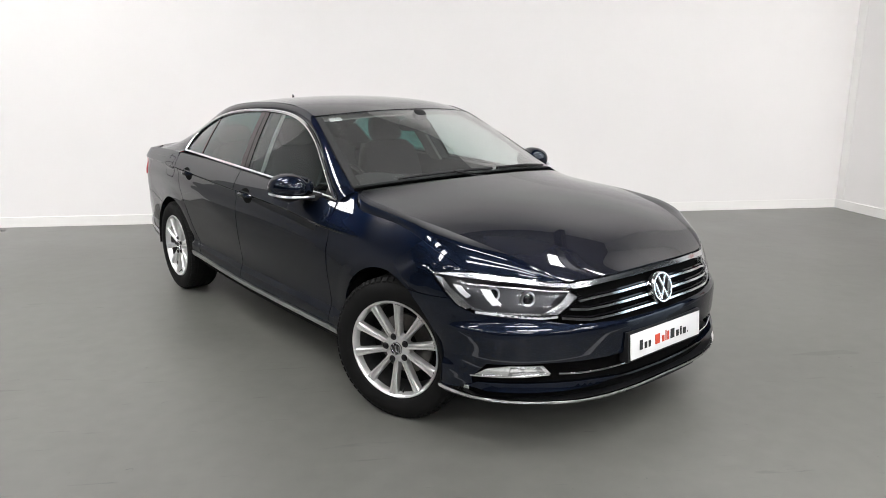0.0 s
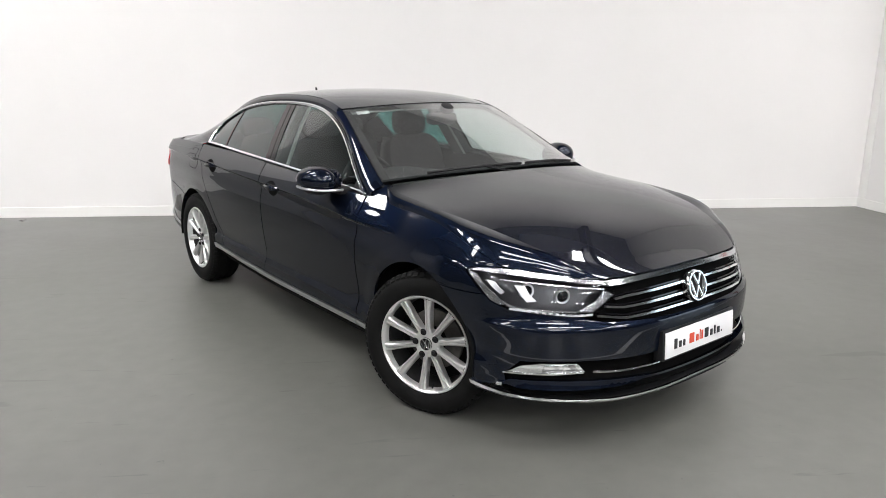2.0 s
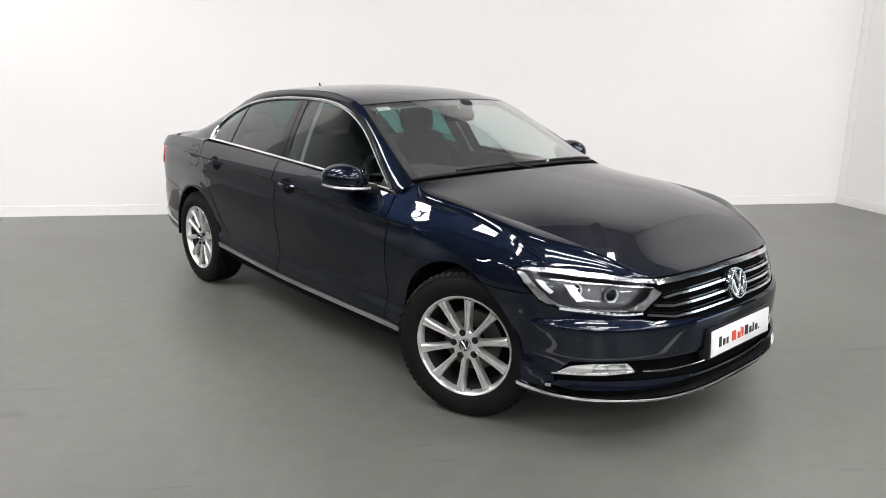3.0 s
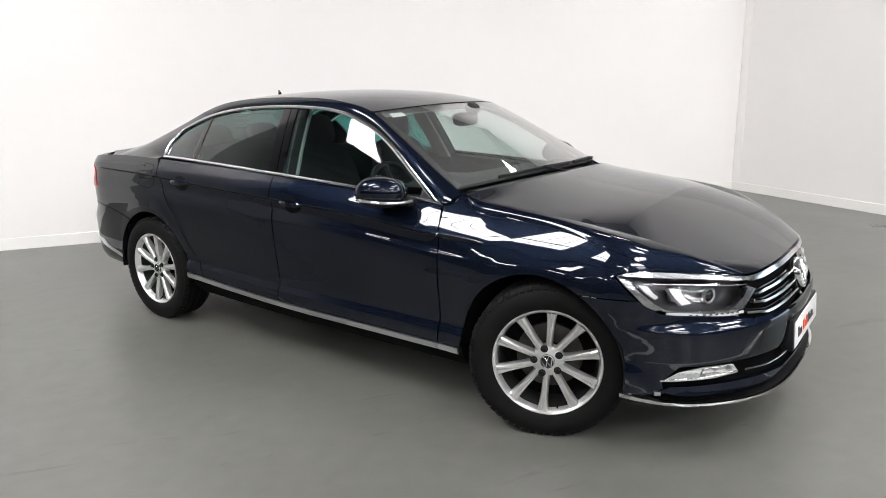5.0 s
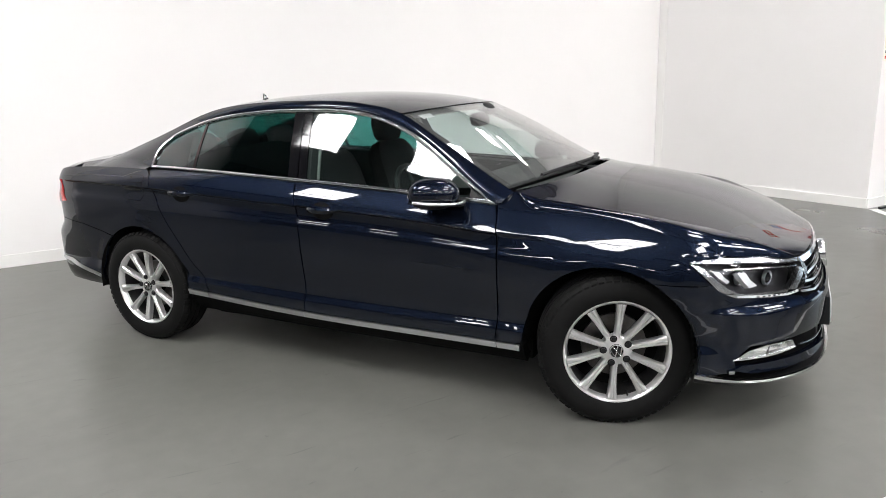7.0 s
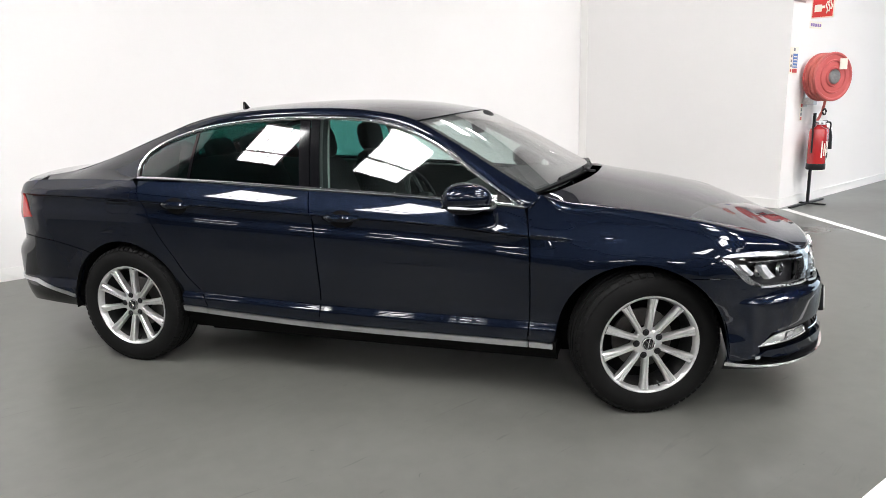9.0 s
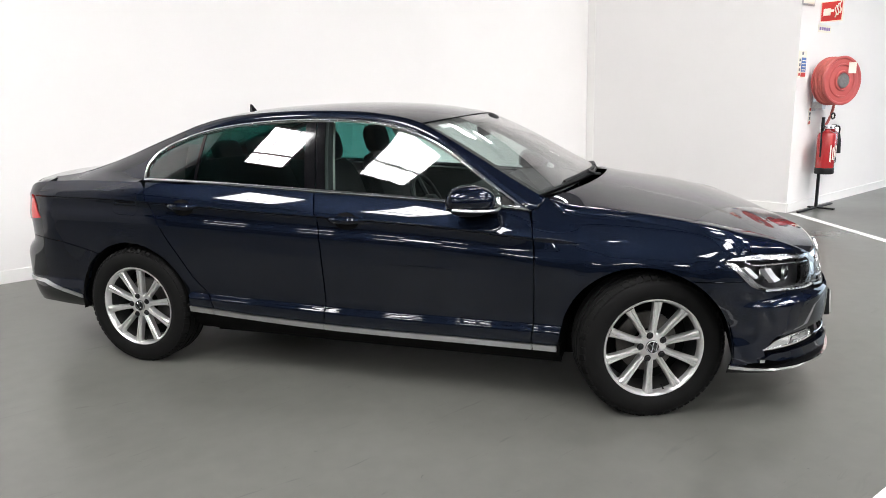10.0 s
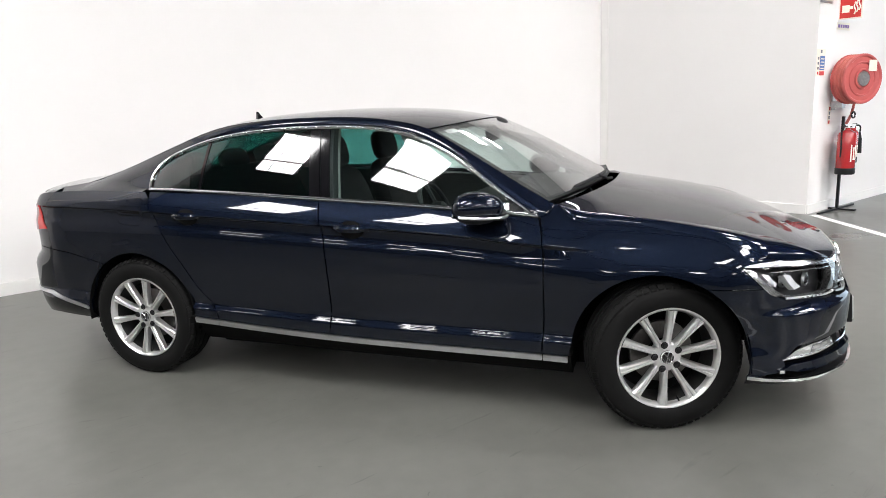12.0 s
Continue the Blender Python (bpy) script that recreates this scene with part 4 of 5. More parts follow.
        ob.matrix_basis = Matrix.Rotation((k + 0.5) * math.tau / 10, 4, "Y")
    # valve
    bm = bmesh.new()
    tube(bm, [(0.0, -0.085, -0.185), (0.0, -0.106, -0.198)], 0.004, 8)
    part("valve", bm, PLASTIC, w)
    bm = bmesh.new()
    lathe(bm, [(0.0, -0.080), (0.052, -0.079), (0.066, -0.072), (0.072, -0.05)], 40)
    part("hub", bm, ALLOY, w)
    bm = bmesh.new()
    lathe(bm, [(0.0, -0.0855), (0.026, -0.0855), (0.030, -0.083), (0.031, -0.078)], 32)
    part("hub_cap", bm, GLOSS_BLACK, w, "black hub cap with a silver emblem")
    bm = bmesh.new()
    lathe(bm, [(0.0255, -0.0845), (0.0265, -0.088), (0.029, -0.088), (0.030, -0.084)], 32)
    for x0, z0, x1, z1 in ((-0.012, 0.024, 0.0, 0.003), (0.012, 0.024, 0.0, 0.003), (-0.024, 0.012, -0.011, -0.023), (0.024, 0.012, 0.011, -0.023), (-0.011, -0.023, 0.0, 0.0), (0.011, -0.023, 0.0, 0.0)):
        tube(bm, [Vector((x0, -0.0862, z0)), Vector((x1, -0.0862, z1))], 0.0021, 6)
    part("hub_emblem", bm, CHROME, w)
    for k in range(5):
        a = k * math.tau / 5 + math.pi / 2
        bm = bmesh.new()
        # the flat black ring round the bolt paints in the shade of its hole
        lathe(bm, [(0.016, -0.0814), (0.0105, -0.0814), (0.0105, -0.090), (0.007, -0.091), (0.0, -0.0905)], 12, Matrix.Translation((0.056 * math.cos(a), 0, 0.056 * math.sin(a))))
        part("wheel_bolt", bm, PLASTIC, w)
    bm = bmesh.new()
    lathe(bm, [(0.14, 0.0), (0.14, 0.02), (0.06, 0.02), (0.06, 0.0), (0.14, 0.0)], 48)
    part("brake_disc", bm, DISC, w)
    return w


STEER = 21.5
TURNED = AXLE - 0.015
wheel("front_wheel", "silver ten-spoke alloy wheel turned slightly", pose(TURNED, -0.792, TYRE - 0.004, 0, -14, STEER))
wheel("rear_wheel", "silver ten-spoke alloy wheel", pose(-AXLE, -0.786, TYRE - 0.004, 0, -10, 0))
wheel("front_wheel", "silver ten-spoke alloy wheel turned slightly", pose(TURNED, 0.792, TYRE - 0.004, 0, 0, 180 + STEER))
wheel("rear_wheel", "silver ten-spoke alloy wheel", pose(-AXLE, 0.786, TYRE - 0.004, 0, 0, 180))
for ax in (FA, RA):
    for sgn in (-1, 1):
        bm = bmesh.new()
        n = 24
        ring_o = [[bm.verts.new((ax + (AR + 0.004) * math.cos(math.pi * (k / n) * 1.06 - 0.10), sgn * y, HUB + (AR + 0.004) * math.sin(math.pi * (k / n) * 1.06 - 0.10))) for k in range(n + 1)] for y in (0.885, 0.45)]
        for k in range(n):
            bm.faces.new((ring_o[0][k], ring_o[0][k + 1], ring_o[1][k + 1], ring_o[1][k]))
        bm.faces.new(ring_o[1])
        part("wheel_arch_liner", bm, UNDERSIDE, car)
bm = bmesh.new()
box(bm, -1.70, 1.60, -0.55, 0.55, 0.15, 0.26)
box(bm, -2.2, -1.705, -0.55, 0.55, 0.28, 0.34)
box(bm, -1.0, 0.98, -0.70, 0.70, 0.165, 0.26)
part("underbody", bm, UNDERSIDE, car, smooth=False)

# ---------- the car: lamps, plate, badge ----------
panel("lamp_brow", front([("x", 1.700, 0.7395), ("x", 1.75, 0.7550), ("x", 1.83, 0.7525), (0.70, 0.7335), (0.60, 0.7175), (0.515, 0.707), (0.505, 0.693), (0.60, 0.701), (0.70, 0.7155), ("x", 1.83, 0.734), ("x", 1.75, 0.739)]), skirt, BROW, car, 0.02, 0.03, -0.006)
panel("lamp_inner_blade", front([(0.520, 0.672), (0.480, 0.655), (0.575, 0.590), (0.632, 0.596), (0.560, 0.634)]), skirt, BROW, car, 0.02, 0.03, -0.010)
panel("lamp_rear_blade", front([("x", 1.698, 0.736), ("x", 1.742, 0.727), ("x", 1.800, 0.672), ("x", 1.850, 0.632), ("x", 1.880, 0.617), ("x", 1.845, 0.612), ("x", 1.806, 0.630), ("x", 1.755, 0.684)]), skirt, BROW, car, 0.02, 0.03, -0.010)
band(front([(0.635, 0.5935), (0.70, 0.5965), ("x", 1.93, 0.6015), ("x", 1.87, 0.613)]), 0.0035, -0.008, "lamp_lower_blade", BROW, 0.03)
band(front([(0.575, 0.582), (0.64, 0.580), (0.72, 0.588), ("x", 1.885, 0.600)]), 0.0042, -0.004, "lamp_led_strip", BRACKET, 0.006)
# bright C-shaped blades beside the two projectors
for blade in ([("x", 1.785, 0.708), ("x", 1.818, 0.704), ("x", 1.838, 0.680), ("x", 1.860, 0.662), ("x", 1.848, 0.652), ("x", 1.815, 0.676)], [("x", 1.896, 0.694), ("x", 1.934, 0.690), ("x", 1.952, 0.658), ("x", 1.976, 0.634), ("x", 1.944, 0.628), ("x", 1.920, 0.656)]):
    panel("lamp_bracket", front(blade), skirt, BRACKET, car, 0.02, 0.03, -0.016)
band(front([(0.515, 0.678), (0.60, 0.686), (0.70, 0.698), ("x", 1.84, 0.713)]), 0.0022, -0.020, "lamp_brow_line", BROW, 0.01)
for k in range(9):
    wk = 0.60 + 0.021 * k
    panel("lamp_led", front([(wk, 0.5815 + 0.0007 * k), (wk, 0.5875 + 0.0007 * k), (wk + 0.010, 0.588 + 0.0007 * k), (wk + 0.010, 0.582 + 0.0007 * k)]), skirt, REFLECTOR, car, 0.02, 0.003, -0.002)


def on_skirt(s, z, lift):
    p, e = skirt(s, z), 1e-3
    n = np.cross(skirt(s + e, z) - skirt(s - e, z), skirt(s, z + e) - skirt(s, z - e))
    n = n / np.linalg.norm(n)
    if n @ np.array((p[0] * 0.15, p[1] + 0.05, 0)) < 0:
        n = -n
    return p + lift * n, n


for s0, z0 in ((sw(0.672), 0.656), (sw(0.792), 0.672)):
    p, n = on_skirt(s0, z0, -0.062)
    for sgn in (-1, 1):
        q = Vector((0, -1, 0)).rotation_difference(Vector((0.92, sgn * 0.38, 0.0)))
        m = Matrix.Translation((p[0], sgn * p[1], p[2])) @ q.to_matrix().to_4x4()
        bm = bmesh.new()
        lathe(bm, [(0.024, -0.001), (0.027, -0.003), (0.031, -0.004), (0.032, 0.01)], 28, m)
        part("lamp_ring", bm, SATIN, car)
        bm = bmesh.new()
        lathe(bm, [(0.0, -0.012), (0.010, -0.0105), (0.018, -0.006), (0.024, 0.0)], 28, m)
        part("lamp_projector", bm, GLOSS_BLACK, car)

# fog lamp insides
panel("fog_lamp_lens", front([(0.742, 0.348), (0.735, 0.381), (0.640, 0.383), (0.622, 0.358)]), skirt, FOG_GLASS, car, 0.02, 0.004, -0.0015)
for piece in ([(0.738, 0.362), (0.732, 0.378), (0.706, 0.379), (0.700, 0.366)], [(0.690, 0.363), (0.694, 0.381), (0.662, 0.382), (0.652, 0.366)], [(0.730, 0.3495), (0.728, 0.3575), (0.640, 0.3610), (0.630, 0.3570)]):
    panel("fog_lamp_facet", front(piece), skirt, REFLECTOR, car, 0.02, 0.003, 0.0)
band(front([(0.838, 0.339), (0.760, 0.3425), (0.70, 0.344), (0.606, 0.351), (0.632, 0.386)]), 0.003, 0.001, "fog_lamp_rim", CHROME, 0.006)

# plate with its surround
PLATE = pose(2.224, 0, 0.421, 0, -4, 0)
bm = bmesh.new()
box(bm, -0.045, 0.0, -0.272, 0.272, -0.066, 0.066, PLATE, 0.005)
part("plate_holder", bm, PLASTIC, car)
bm = bmesh.new()
box(bm, 0.001, 0.006, -0.260, 0.260, -0.0555, 0.0555, PLATE, 0.002)
plate = part("number_plate", bm, PLATE_WHITE, car, "white show plate with bars of print")
# bars of print: start, width, height
for k, (y0, wd, ht, ink) in enumerate([(-0.205, 0.030, 0.046, INK), (-0.170, 0.026, 0.030, INK), (-0.140, 0.022, 0.030, INK), (-0.098, 0.052, 0.046, ORANGE_INK), (-0.043, 0.026, 0.030, ORANGE_INK),
                                       (-0.013, 0.008, 0.050, ORANGE_INK), (-0.001, 0.017, 0.042, ORANGE_INK), (0.020, 0.042, 0.046, INK), (0.067, 0.026, 0.030, INK), (0.098, 0.017, 0.042, INK), (0.119, 0.032, 0.030, INK), (0.157, 0.008, 0.008, INK)]):
    bm = bmesh.new()
    box(bm, 0.006, 0.0085, y0 + wd * 0.18, y0 + wd * 0.82, -0.023, -0.023 + ht * 0.92, PLATE, 0.0)
    part("print_bar", bm, ink, plate, smooth=False)

# round badge on the grille
p, n = on_skirt(0.0, 0.624, 0.012)
BADGE = Matrix.Translation((p[0] - 0.004, 0, p[2])) @ pose(0, 0, 0, 0, -14, 0) @ Matrix.Diagonal((1, 0.93, 0.93, 1))
turn_y = Matrix.Rotation(radians(90), 4, "Z")
bm = bmesh.new()
lathe(bm, [(0.0, 0.0), (0.066, 0.0), (0.066, 0.03), (0.0, 0.03)], 40, BADGE @ turn_y @ Matrix.Translation((0, -0.004, 0)))
badge = part("grille_badge", bm, PLASTIC, car, "round chrome grille badge")
bm = bmesh.new()
lathe(bm, [(0.060, -0.004), (0.063, -0.013), (0.070, -0.013), (0.074, -0.003), (0.074, 0.01)], 48, BADGE @ turn_y)
part("badge_ring", bm, CHROME, badge)
bm = bmesh.new()
for y0, z0, y1, z1 in ((-0.026, 0.054, 0.0, 0.006), (0.026, 0.054, 0.0, 0.006), (-0.054, 0.026, -0.025, -0.052), (0.054, 0.026, 0.025, -0.052), (-0.025, -0.052, 0.0, 0.0), (0.025, -0.052, 0.0, 0.0)):
    a, b = BADGE @ Vector((0.010, y0, z0)), BADGE @ Vector((0.010, y1, z1))
    tube(bm, [a, b], 0.0062, 6)
part("badge_strokes", bm, CHROME, badge)

# ---------- the car: mirrors, handles, wipers, antenna ----------
for sgn, away in ((-1, (0.0, 0.0)), (1, (-0.065, 0.030))):
    name = "door_mirror"
    def housing(shrink, z_lo, z_hi, nm, mat, parent, label=""):
        bm = bmesh.new()
        rows = []
        for i in range(15):
            t = i / 14
            w = 0.850 + 0.182 * t
            e = 0.72 + 0.28 * smooth(t / 0.45) if t < 0.45 else max(1 - ((t - 0.45) / 0.56) ** 2.4, 0.01) ** 0.55
            r = []
            for k in range(28):
                a = k * math.tau / 28
                ca, sa = math.cos(a), math.sin(a)
                x = 0.588 + 0.010 * t + (0.128 if ca > 0 else 0.092) * e * math.copysign(abs(ca) ** 0.88, ca) * shrink - 0.05 * t * t
                z = 0.979 + 0.074 * e * math.copysign(abs(sa) ** 0.95, sa) * shrink - 0.010 * (ca < 0) * 0
                z = min(max(z, z_lo), z_hi)
                r.append((x + away[0], sgn * w, z + away[1]))
            rows.append(r)
        vv = [[bm.verts.new(p) for p in r] for r in rows]
        for i in range(14):
            for k in range(28):
                bm.faces.new((vv[i][k], vv[i][(k + 1) % 28], vv[i + 1][(k + 1) % 28], vv[i + 1][k]))
        bm.faces.new(vv[0])
        bm.faces.new(vv[-1][::-1])
        bmesh.ops.recalc_face_normals(bm, faces=bm.faces)
        return part(nm, bm, mat, parent, label)
    mirror = housing(1.0, 0.940, 2.0, name, PAINT, car, "navy door mirror with an indicator strip")
    housing(0.985, 0.0, 0.944, "mirror_lower_cover", PLASTIC, mirror)
    bm = bmesh.new()
    pts = [(0.711, sgn * 0.864, 0.939), (0.717, sgn * 0.915, 0.940), (0.705, sgn * 0.965, 0.942), (0.668, sgn * 1.010, 0.945), (0.603, sgn * 1.032, 0.948), (0.533, sgn * 1.026, 0.949)]
    tube(bm, curve2([(x + away[0], y, z + away[1]) for x, y, z in pts], 16), 0.0065, 6)
    part("indicator_strip", bm, SATIN, mirror)
    bm = bmesh.new()
    box(bm, 0.585, 0.70, -0.04, 0.10, -0.018, 0.018, Matrix.Translation((away[0], sgn * 0.835, 0.930 + away[1])), 0.012)
    part("mirror_foot", bm, PLASTIC, mirror)

for xc, zc in ((-0.060, 0.858), (-1.024, 0.902)):
    el = [(sx(xc + 0.066 * math.cos(a)), zc + 0.044 * math.sin(a)) for a in np.linspace(0, math.tau, 30)[:-1]]
    # flat black ellipse: the hollow behind the handle is shaded by colour alone
    panel("door_handle_cup", el, skirt, UNDERSIDE, car, 0.02, 0.004, 0.0012)
    for sgn in (-1, 1):
        bm = bmesh.new()
        P = [skirt(sx(xc + dx), zc + 0.006) for dx in np.linspace(-0.115, 0.10, 9)]
        off = [-0.012, 0.016, 0.028, 0.033, 0.034, 0.033, 0.028, 0.016, -0.012]
        rows = []
        for p, o in zip(P, off):
            hz = 0.010 + 0.004 * (o > 0.02)
            rows.append([bm.verts.new((p[0], sgn * (p[1] + o + dy), p[2] + dz)) for dy, dz in ((0.004, -hz * 0.5), (0.006, hz * 0.3), (0.0, hz), (-0.010, hz * 0.9), (-0.010, -hz), (0.0, -hz))])
        for i in range(8):
            for k in range(6):
                bm.faces.new((rows[i][k], rows[i][(k + 1) % 6], rows[i + 1][(k + 1) % 6], rows[i + 1][k]))
        bm.faces.new(rows[0])
        bm.faces.new(rows[-1][::-1])
        bmesh.ops.recalc_face_normals(bm, faces=bm.faces)
        part("door_handle", bm, PAINT, car)
# fuel flap on the rear wing
cap = [(-1.322, 0.985), (-1.34, 0.994), (-1.44, 0.998), (-1.475, 0.985), (-1.505, 0.90), (-1.485, 0.866), (-1.45, 0.856), (-1.345, 0.854), (-1.318, 0.89)]
flap = [(sx(x), z) for x, z in cap]
panel("fuel_flap_gap", [(a + (a - sx(-1.40)) * 0.02, b + (b - 0.93) * 0.04) for a, b in flap], skirt, UNDERSIDE, car, 0.03, 0.003, 0.0006)
panel("fuel_flap", flap, skirt, PAINT, car, 0.03, 0.003, 0.0012, mirror=False)
# antenna fin
bm = bmesh.new()
rows = []
for t, h, wd in ((0.0, 0.0, 0.020), (0.3, 0.020, 0.014), (0.6, 0.040, 0.008), (0.85, 0.058, 0.005), (1.0, 0.062, 0.003)):
    x0, x1 = -1.070 - 0.050 * t, -1.136 + 0.006 * t
    z = 1.383 + 0.85 * h
    rows.append([bm.verts.new(p) for p in ((x0, 0, z), ((x0 + x1) / 2, -wd, z), (x1, 0, z), ((x0 + x1) / 2, wd, z))])
for i in range(4):
    for k in range(4):
        bm.faces.new((rows[i][k], rows[i][(k + 1) % 4], rows[i + 1][(k + 1) % 4], rows[i + 1][k]))
bm.faces.new(rows[-1])
part("antenna_fin", bm, GLOSS_BLACK, car)
# cowl and wipers
sheet("cowl", screen, -0.02, 0.06, -1.0, 1.0, PLASTIC, 0.04, lift=-0.02)
for y0, y1 in ((-0.52, 0.06), (0.10, 0.60)):
    bm = bmesh.new()
    A = []
    for t in np.linspace(0, 1, 14):
        y = y0 + (y1 - y0) * t
        p = screen(0.035 + 0.02 * t * (1 - t), abs(y) / 0.735)
        A.append((p[0] + 0.006, math.copysign(p[1], y), p[2] + 0.004))
    tube(bm, A, 0.0075, 6)
    part("wiper_blade", bm, PLASTIC, car)
    bm = bmesh.new()
    p = screen(0.02, abs(y1) / 0.735)
    mid = A[7]
    tube(bm, [(p[0] + 0.03, y1 - 0.02, p[2] - 0.030), (p[0] + 0.020, y1 - 0.12, p[2] - 0.022), (mid[0] + 0.006, mid[1], mid[2] + 0.004)], 0.008, 6)
    part("wiper_arm", bm, PLASTIC, car)
# small paper sticker inside the windscreen
sheet("windscreen_sticker", screen, 0.90, 0.955, 0.80, 0.90, PLATE_WHITE, 0.02, lift=-0.006, depth=0.001)

# ---------- the car: inside ----------
bm = bmesh.new()
box(bm, -1.9, 0.95, -0.70, 0.70, 0.26, 0.34)
box(bm, -1.75, -1.30, -0.66, 0.66, 0.34, 0.99)
part("cabin_floor", bm, TRIM, car, smooth=False)
bm = bmesh.new()
rows = []
for y in np.linspace(-0.70, 0.70, 15):
    b = 0.04 * math.exp(-((y + 0.37) / 0.2) ** 2)
    dx = 0.16 * (1 - (abs(y) / 0.75) ** 2.2)
    rows.append([bm.verts.new(p) for p in ((0.80 + dx, y, 0.96), (0.66 + dx * 0.5, y, 0.975 + b * 0.3), (0.48, y, 0.965 + b), (0.40, y, 0.93 + b), (0.40, y, 0.80), (0.50, y, 0.62), (0.50, y, 0.40))])
for i in range(14):
    for k in range(6):
        bm.faces.new((rows[i][k], rows[i][k + 1], rows[i + 1][k + 1], rows[i + 1][k]))
part("dashboard", bm, TRIM, car, "dark soft plastic dashboard")
bm = bmesh.new()
WHEEL = pose(0.20, -0.36, 0.86, 0, 66, 0)
tube(bm, [WHEEL @ Vector((0.185 * math.cos(a), 0.185 * math.sin(a), 0)) for a in np.linspace(0, math.tau, 33)[:-1]], 0.015, 8, True)
for a in (0.1, math.pi - 0.1, -math.pi / 2):
    tube(bm, [WHEEL @ Vector((0.05 * math.sin(a), 0.05 * math.cos(a), 0.01)), WHEEL @ Vector((0.18 * math.sin(a), 0.18 * math.cos(a), 0))], 0.014, 6)
lathe(bm, [(0.0, -0.02), (0.06, -0.015), (0.07, 0.01), (0.05, 0.05), (0.0, 0.06)], 20, WHEEL @ Matrix.Rotation(radians(90), 4, "X"))
part("steering_wheel", bm, PLASTIC, car)


def cushion(bm, sx_, sy, sz, m, p=4.0, n=12):
    """A soft rounded block."""
    r = bmesh.ops.create_uvsphere(bm, u_segments=20, v_segments=14, radius=1)
    for v in r["verts"]:
        c = v.co
        k = (abs(c.x) ** p + abs(c.y) ** p + abs(c.z) ** p) ** (-1 / p)
        v.co = Vector((c.x * k * sx_, c.y * k * sy, c.z * k * sz))
    bmesh.ops.transform(bm, verts=r["verts"], matrix=m)


def seat(x, y, wd, back_tilt=-18, rest=True):
    bm = bmesh.new()
    cushion(bm, 0.26, wd, 0.085, pose(x, y, 0.50, 0, -6, 0))
    s = part("seat_cushion", bm, CLOTH, car)
    bm = bmesh.new()
    cushion(bm, 0.075, wd, 0.33, pose(x - 0.33, y, 0.80, 0, back_tilt, 0))
    part("seat_back", bm, CLOTH, car)
    if rest:
        bm = bmesh.new()
        cushion(bm, 0.055, 0.135, 0.095, pose(x - 0.435, y, 1.195, 0, back_tilt + 6, 0), 3.2)
        h = part("headrest", bm, CLOTH, car)
        for dy in (-0.06, 0.06):
            bm = bmesh.new()
            tube(bm, [(x - 0.395, y + dy, 1.03), (x - 0.425, y + dy, 1.16)], 0.006, 6)
            part("headrest_post", bm, CHROME, h)


seat(0.02, -0.36, 0.25)
seat(0.02, 0.36, 0.25)
bm = bmesh.new()
cushion(bm, 0.26, 0.62, 0.09, pose(-0.86, 0, 0.52, 0, -6, 0), 5)
part("rear_seat_cushion", bm, CLOTH, car)
bm = bmesh.new()
cushion(bm, 0.08, 0.62, 0.32, pose(-1.20, 0, 0.80, 0, -24, 0), 5)
part("rear_seat_back", bm, CLOTH, car)
for y in (-0.40, 0.0, 0.40):
    bm = bmesh.new()
    cushion(bm, 0.05, 0.13, 0.075, pose(-1.33, y, 1.135, 0, -20, 0), 3.2)
    part("headrest", bm, CLOTH, car)
# inner pillars, roof lining, mirror
sheet("roof_lining", roof, 0.0, 1.0, -0.98, 0.98, LIGHT_TRIM, 0.06, lift=-0.035, depth=0.004)
for sgn in (-1, 1):
    for name, mat, near, deep in (("door_frame_edge", TRIM, 0.022, 0.095), ("inner_pillar", LIGHT_TRIM, 0.095, 0.122)):
        rows = []
        for z in np.linspace(0.96, 1.35, 10):
            w, x = side(bpost(z), z)[1], bpost(z) + 0.054
            rows.append([(x - 0.02, sgn * (w - near), z), (x + 0.006, sgn * (w - near - 0.008), z), (x, sgn * (w - deep), z), (x - 0.10, sgn * (w - deep - 0.01), z)])
        loft(name, rows, mat, car)
panel("inner_quarter_trim", [(-1.36, 1.0), (-1.05, 1.0), (-1.12, 1.06), (-1.18, 1.24), (-1.5, 1.14), (-1.6, 1.0)], side, UNDERSIDE, car, 0.05, 0.01, -0.05, out=OUT)
bm = bmesh.new()
cushion(bm, 0.02, 0.115, 0.038, pose(0.42, 0.0, 1.262, 0, -10, 0), 3.5)
part("rear_view_mirror", bm, PLASTIC, car)
bm = bmesh.new()
cushion(bm, 0.035, 0.04, 0.028, pose(0.47, 0.0, 1.322, 0, 30, 0), 3)
part("mirror_mount", bm, PLASTIC, car)
for sgn in (-1, 1):
    bm = bmesh.new()
    rows = []
    for x in np.linspace(0.78, -1.28, 12):
        zb = belt(x)
        w = belt_w(x)
        rows.append([bm.verts.new((x, sgn * ww, zz)) for ww, zz in ((w - 0.035, zb - 0.004), (w - 0.075, zb - 0.012), (w - 0.11, zb - 0.20), (w - 0.12, 0.36))])
    for i in range(11):
        for k in range(3):
            bm.faces.new((rows[i][k], rows[i][k + 1], rows[i + 1][k + 1], rows[i + 1][k]))
    part("door_lining", bm, TRIM, car)

# ---------- fire point on the far wall ----------
SIGN_RED = material("sign_red", (0.55, 0.025, 0.02), 0.45)
SIGN_WHITE = material("sign_cream", (0.80, 0.76, 0.66), 0.5)
SIGN_BLUE = material("sign_blue", (0.05, 0.15, 0.40), 0.45)
SIGN_GREY = material("sign_grey_print", (0.16, 0.17, 0.19), 0.6)
EXT_RED = material("extinguisher_red", (0.33, 0.016, 0.018), 0.25, coat=0.6)
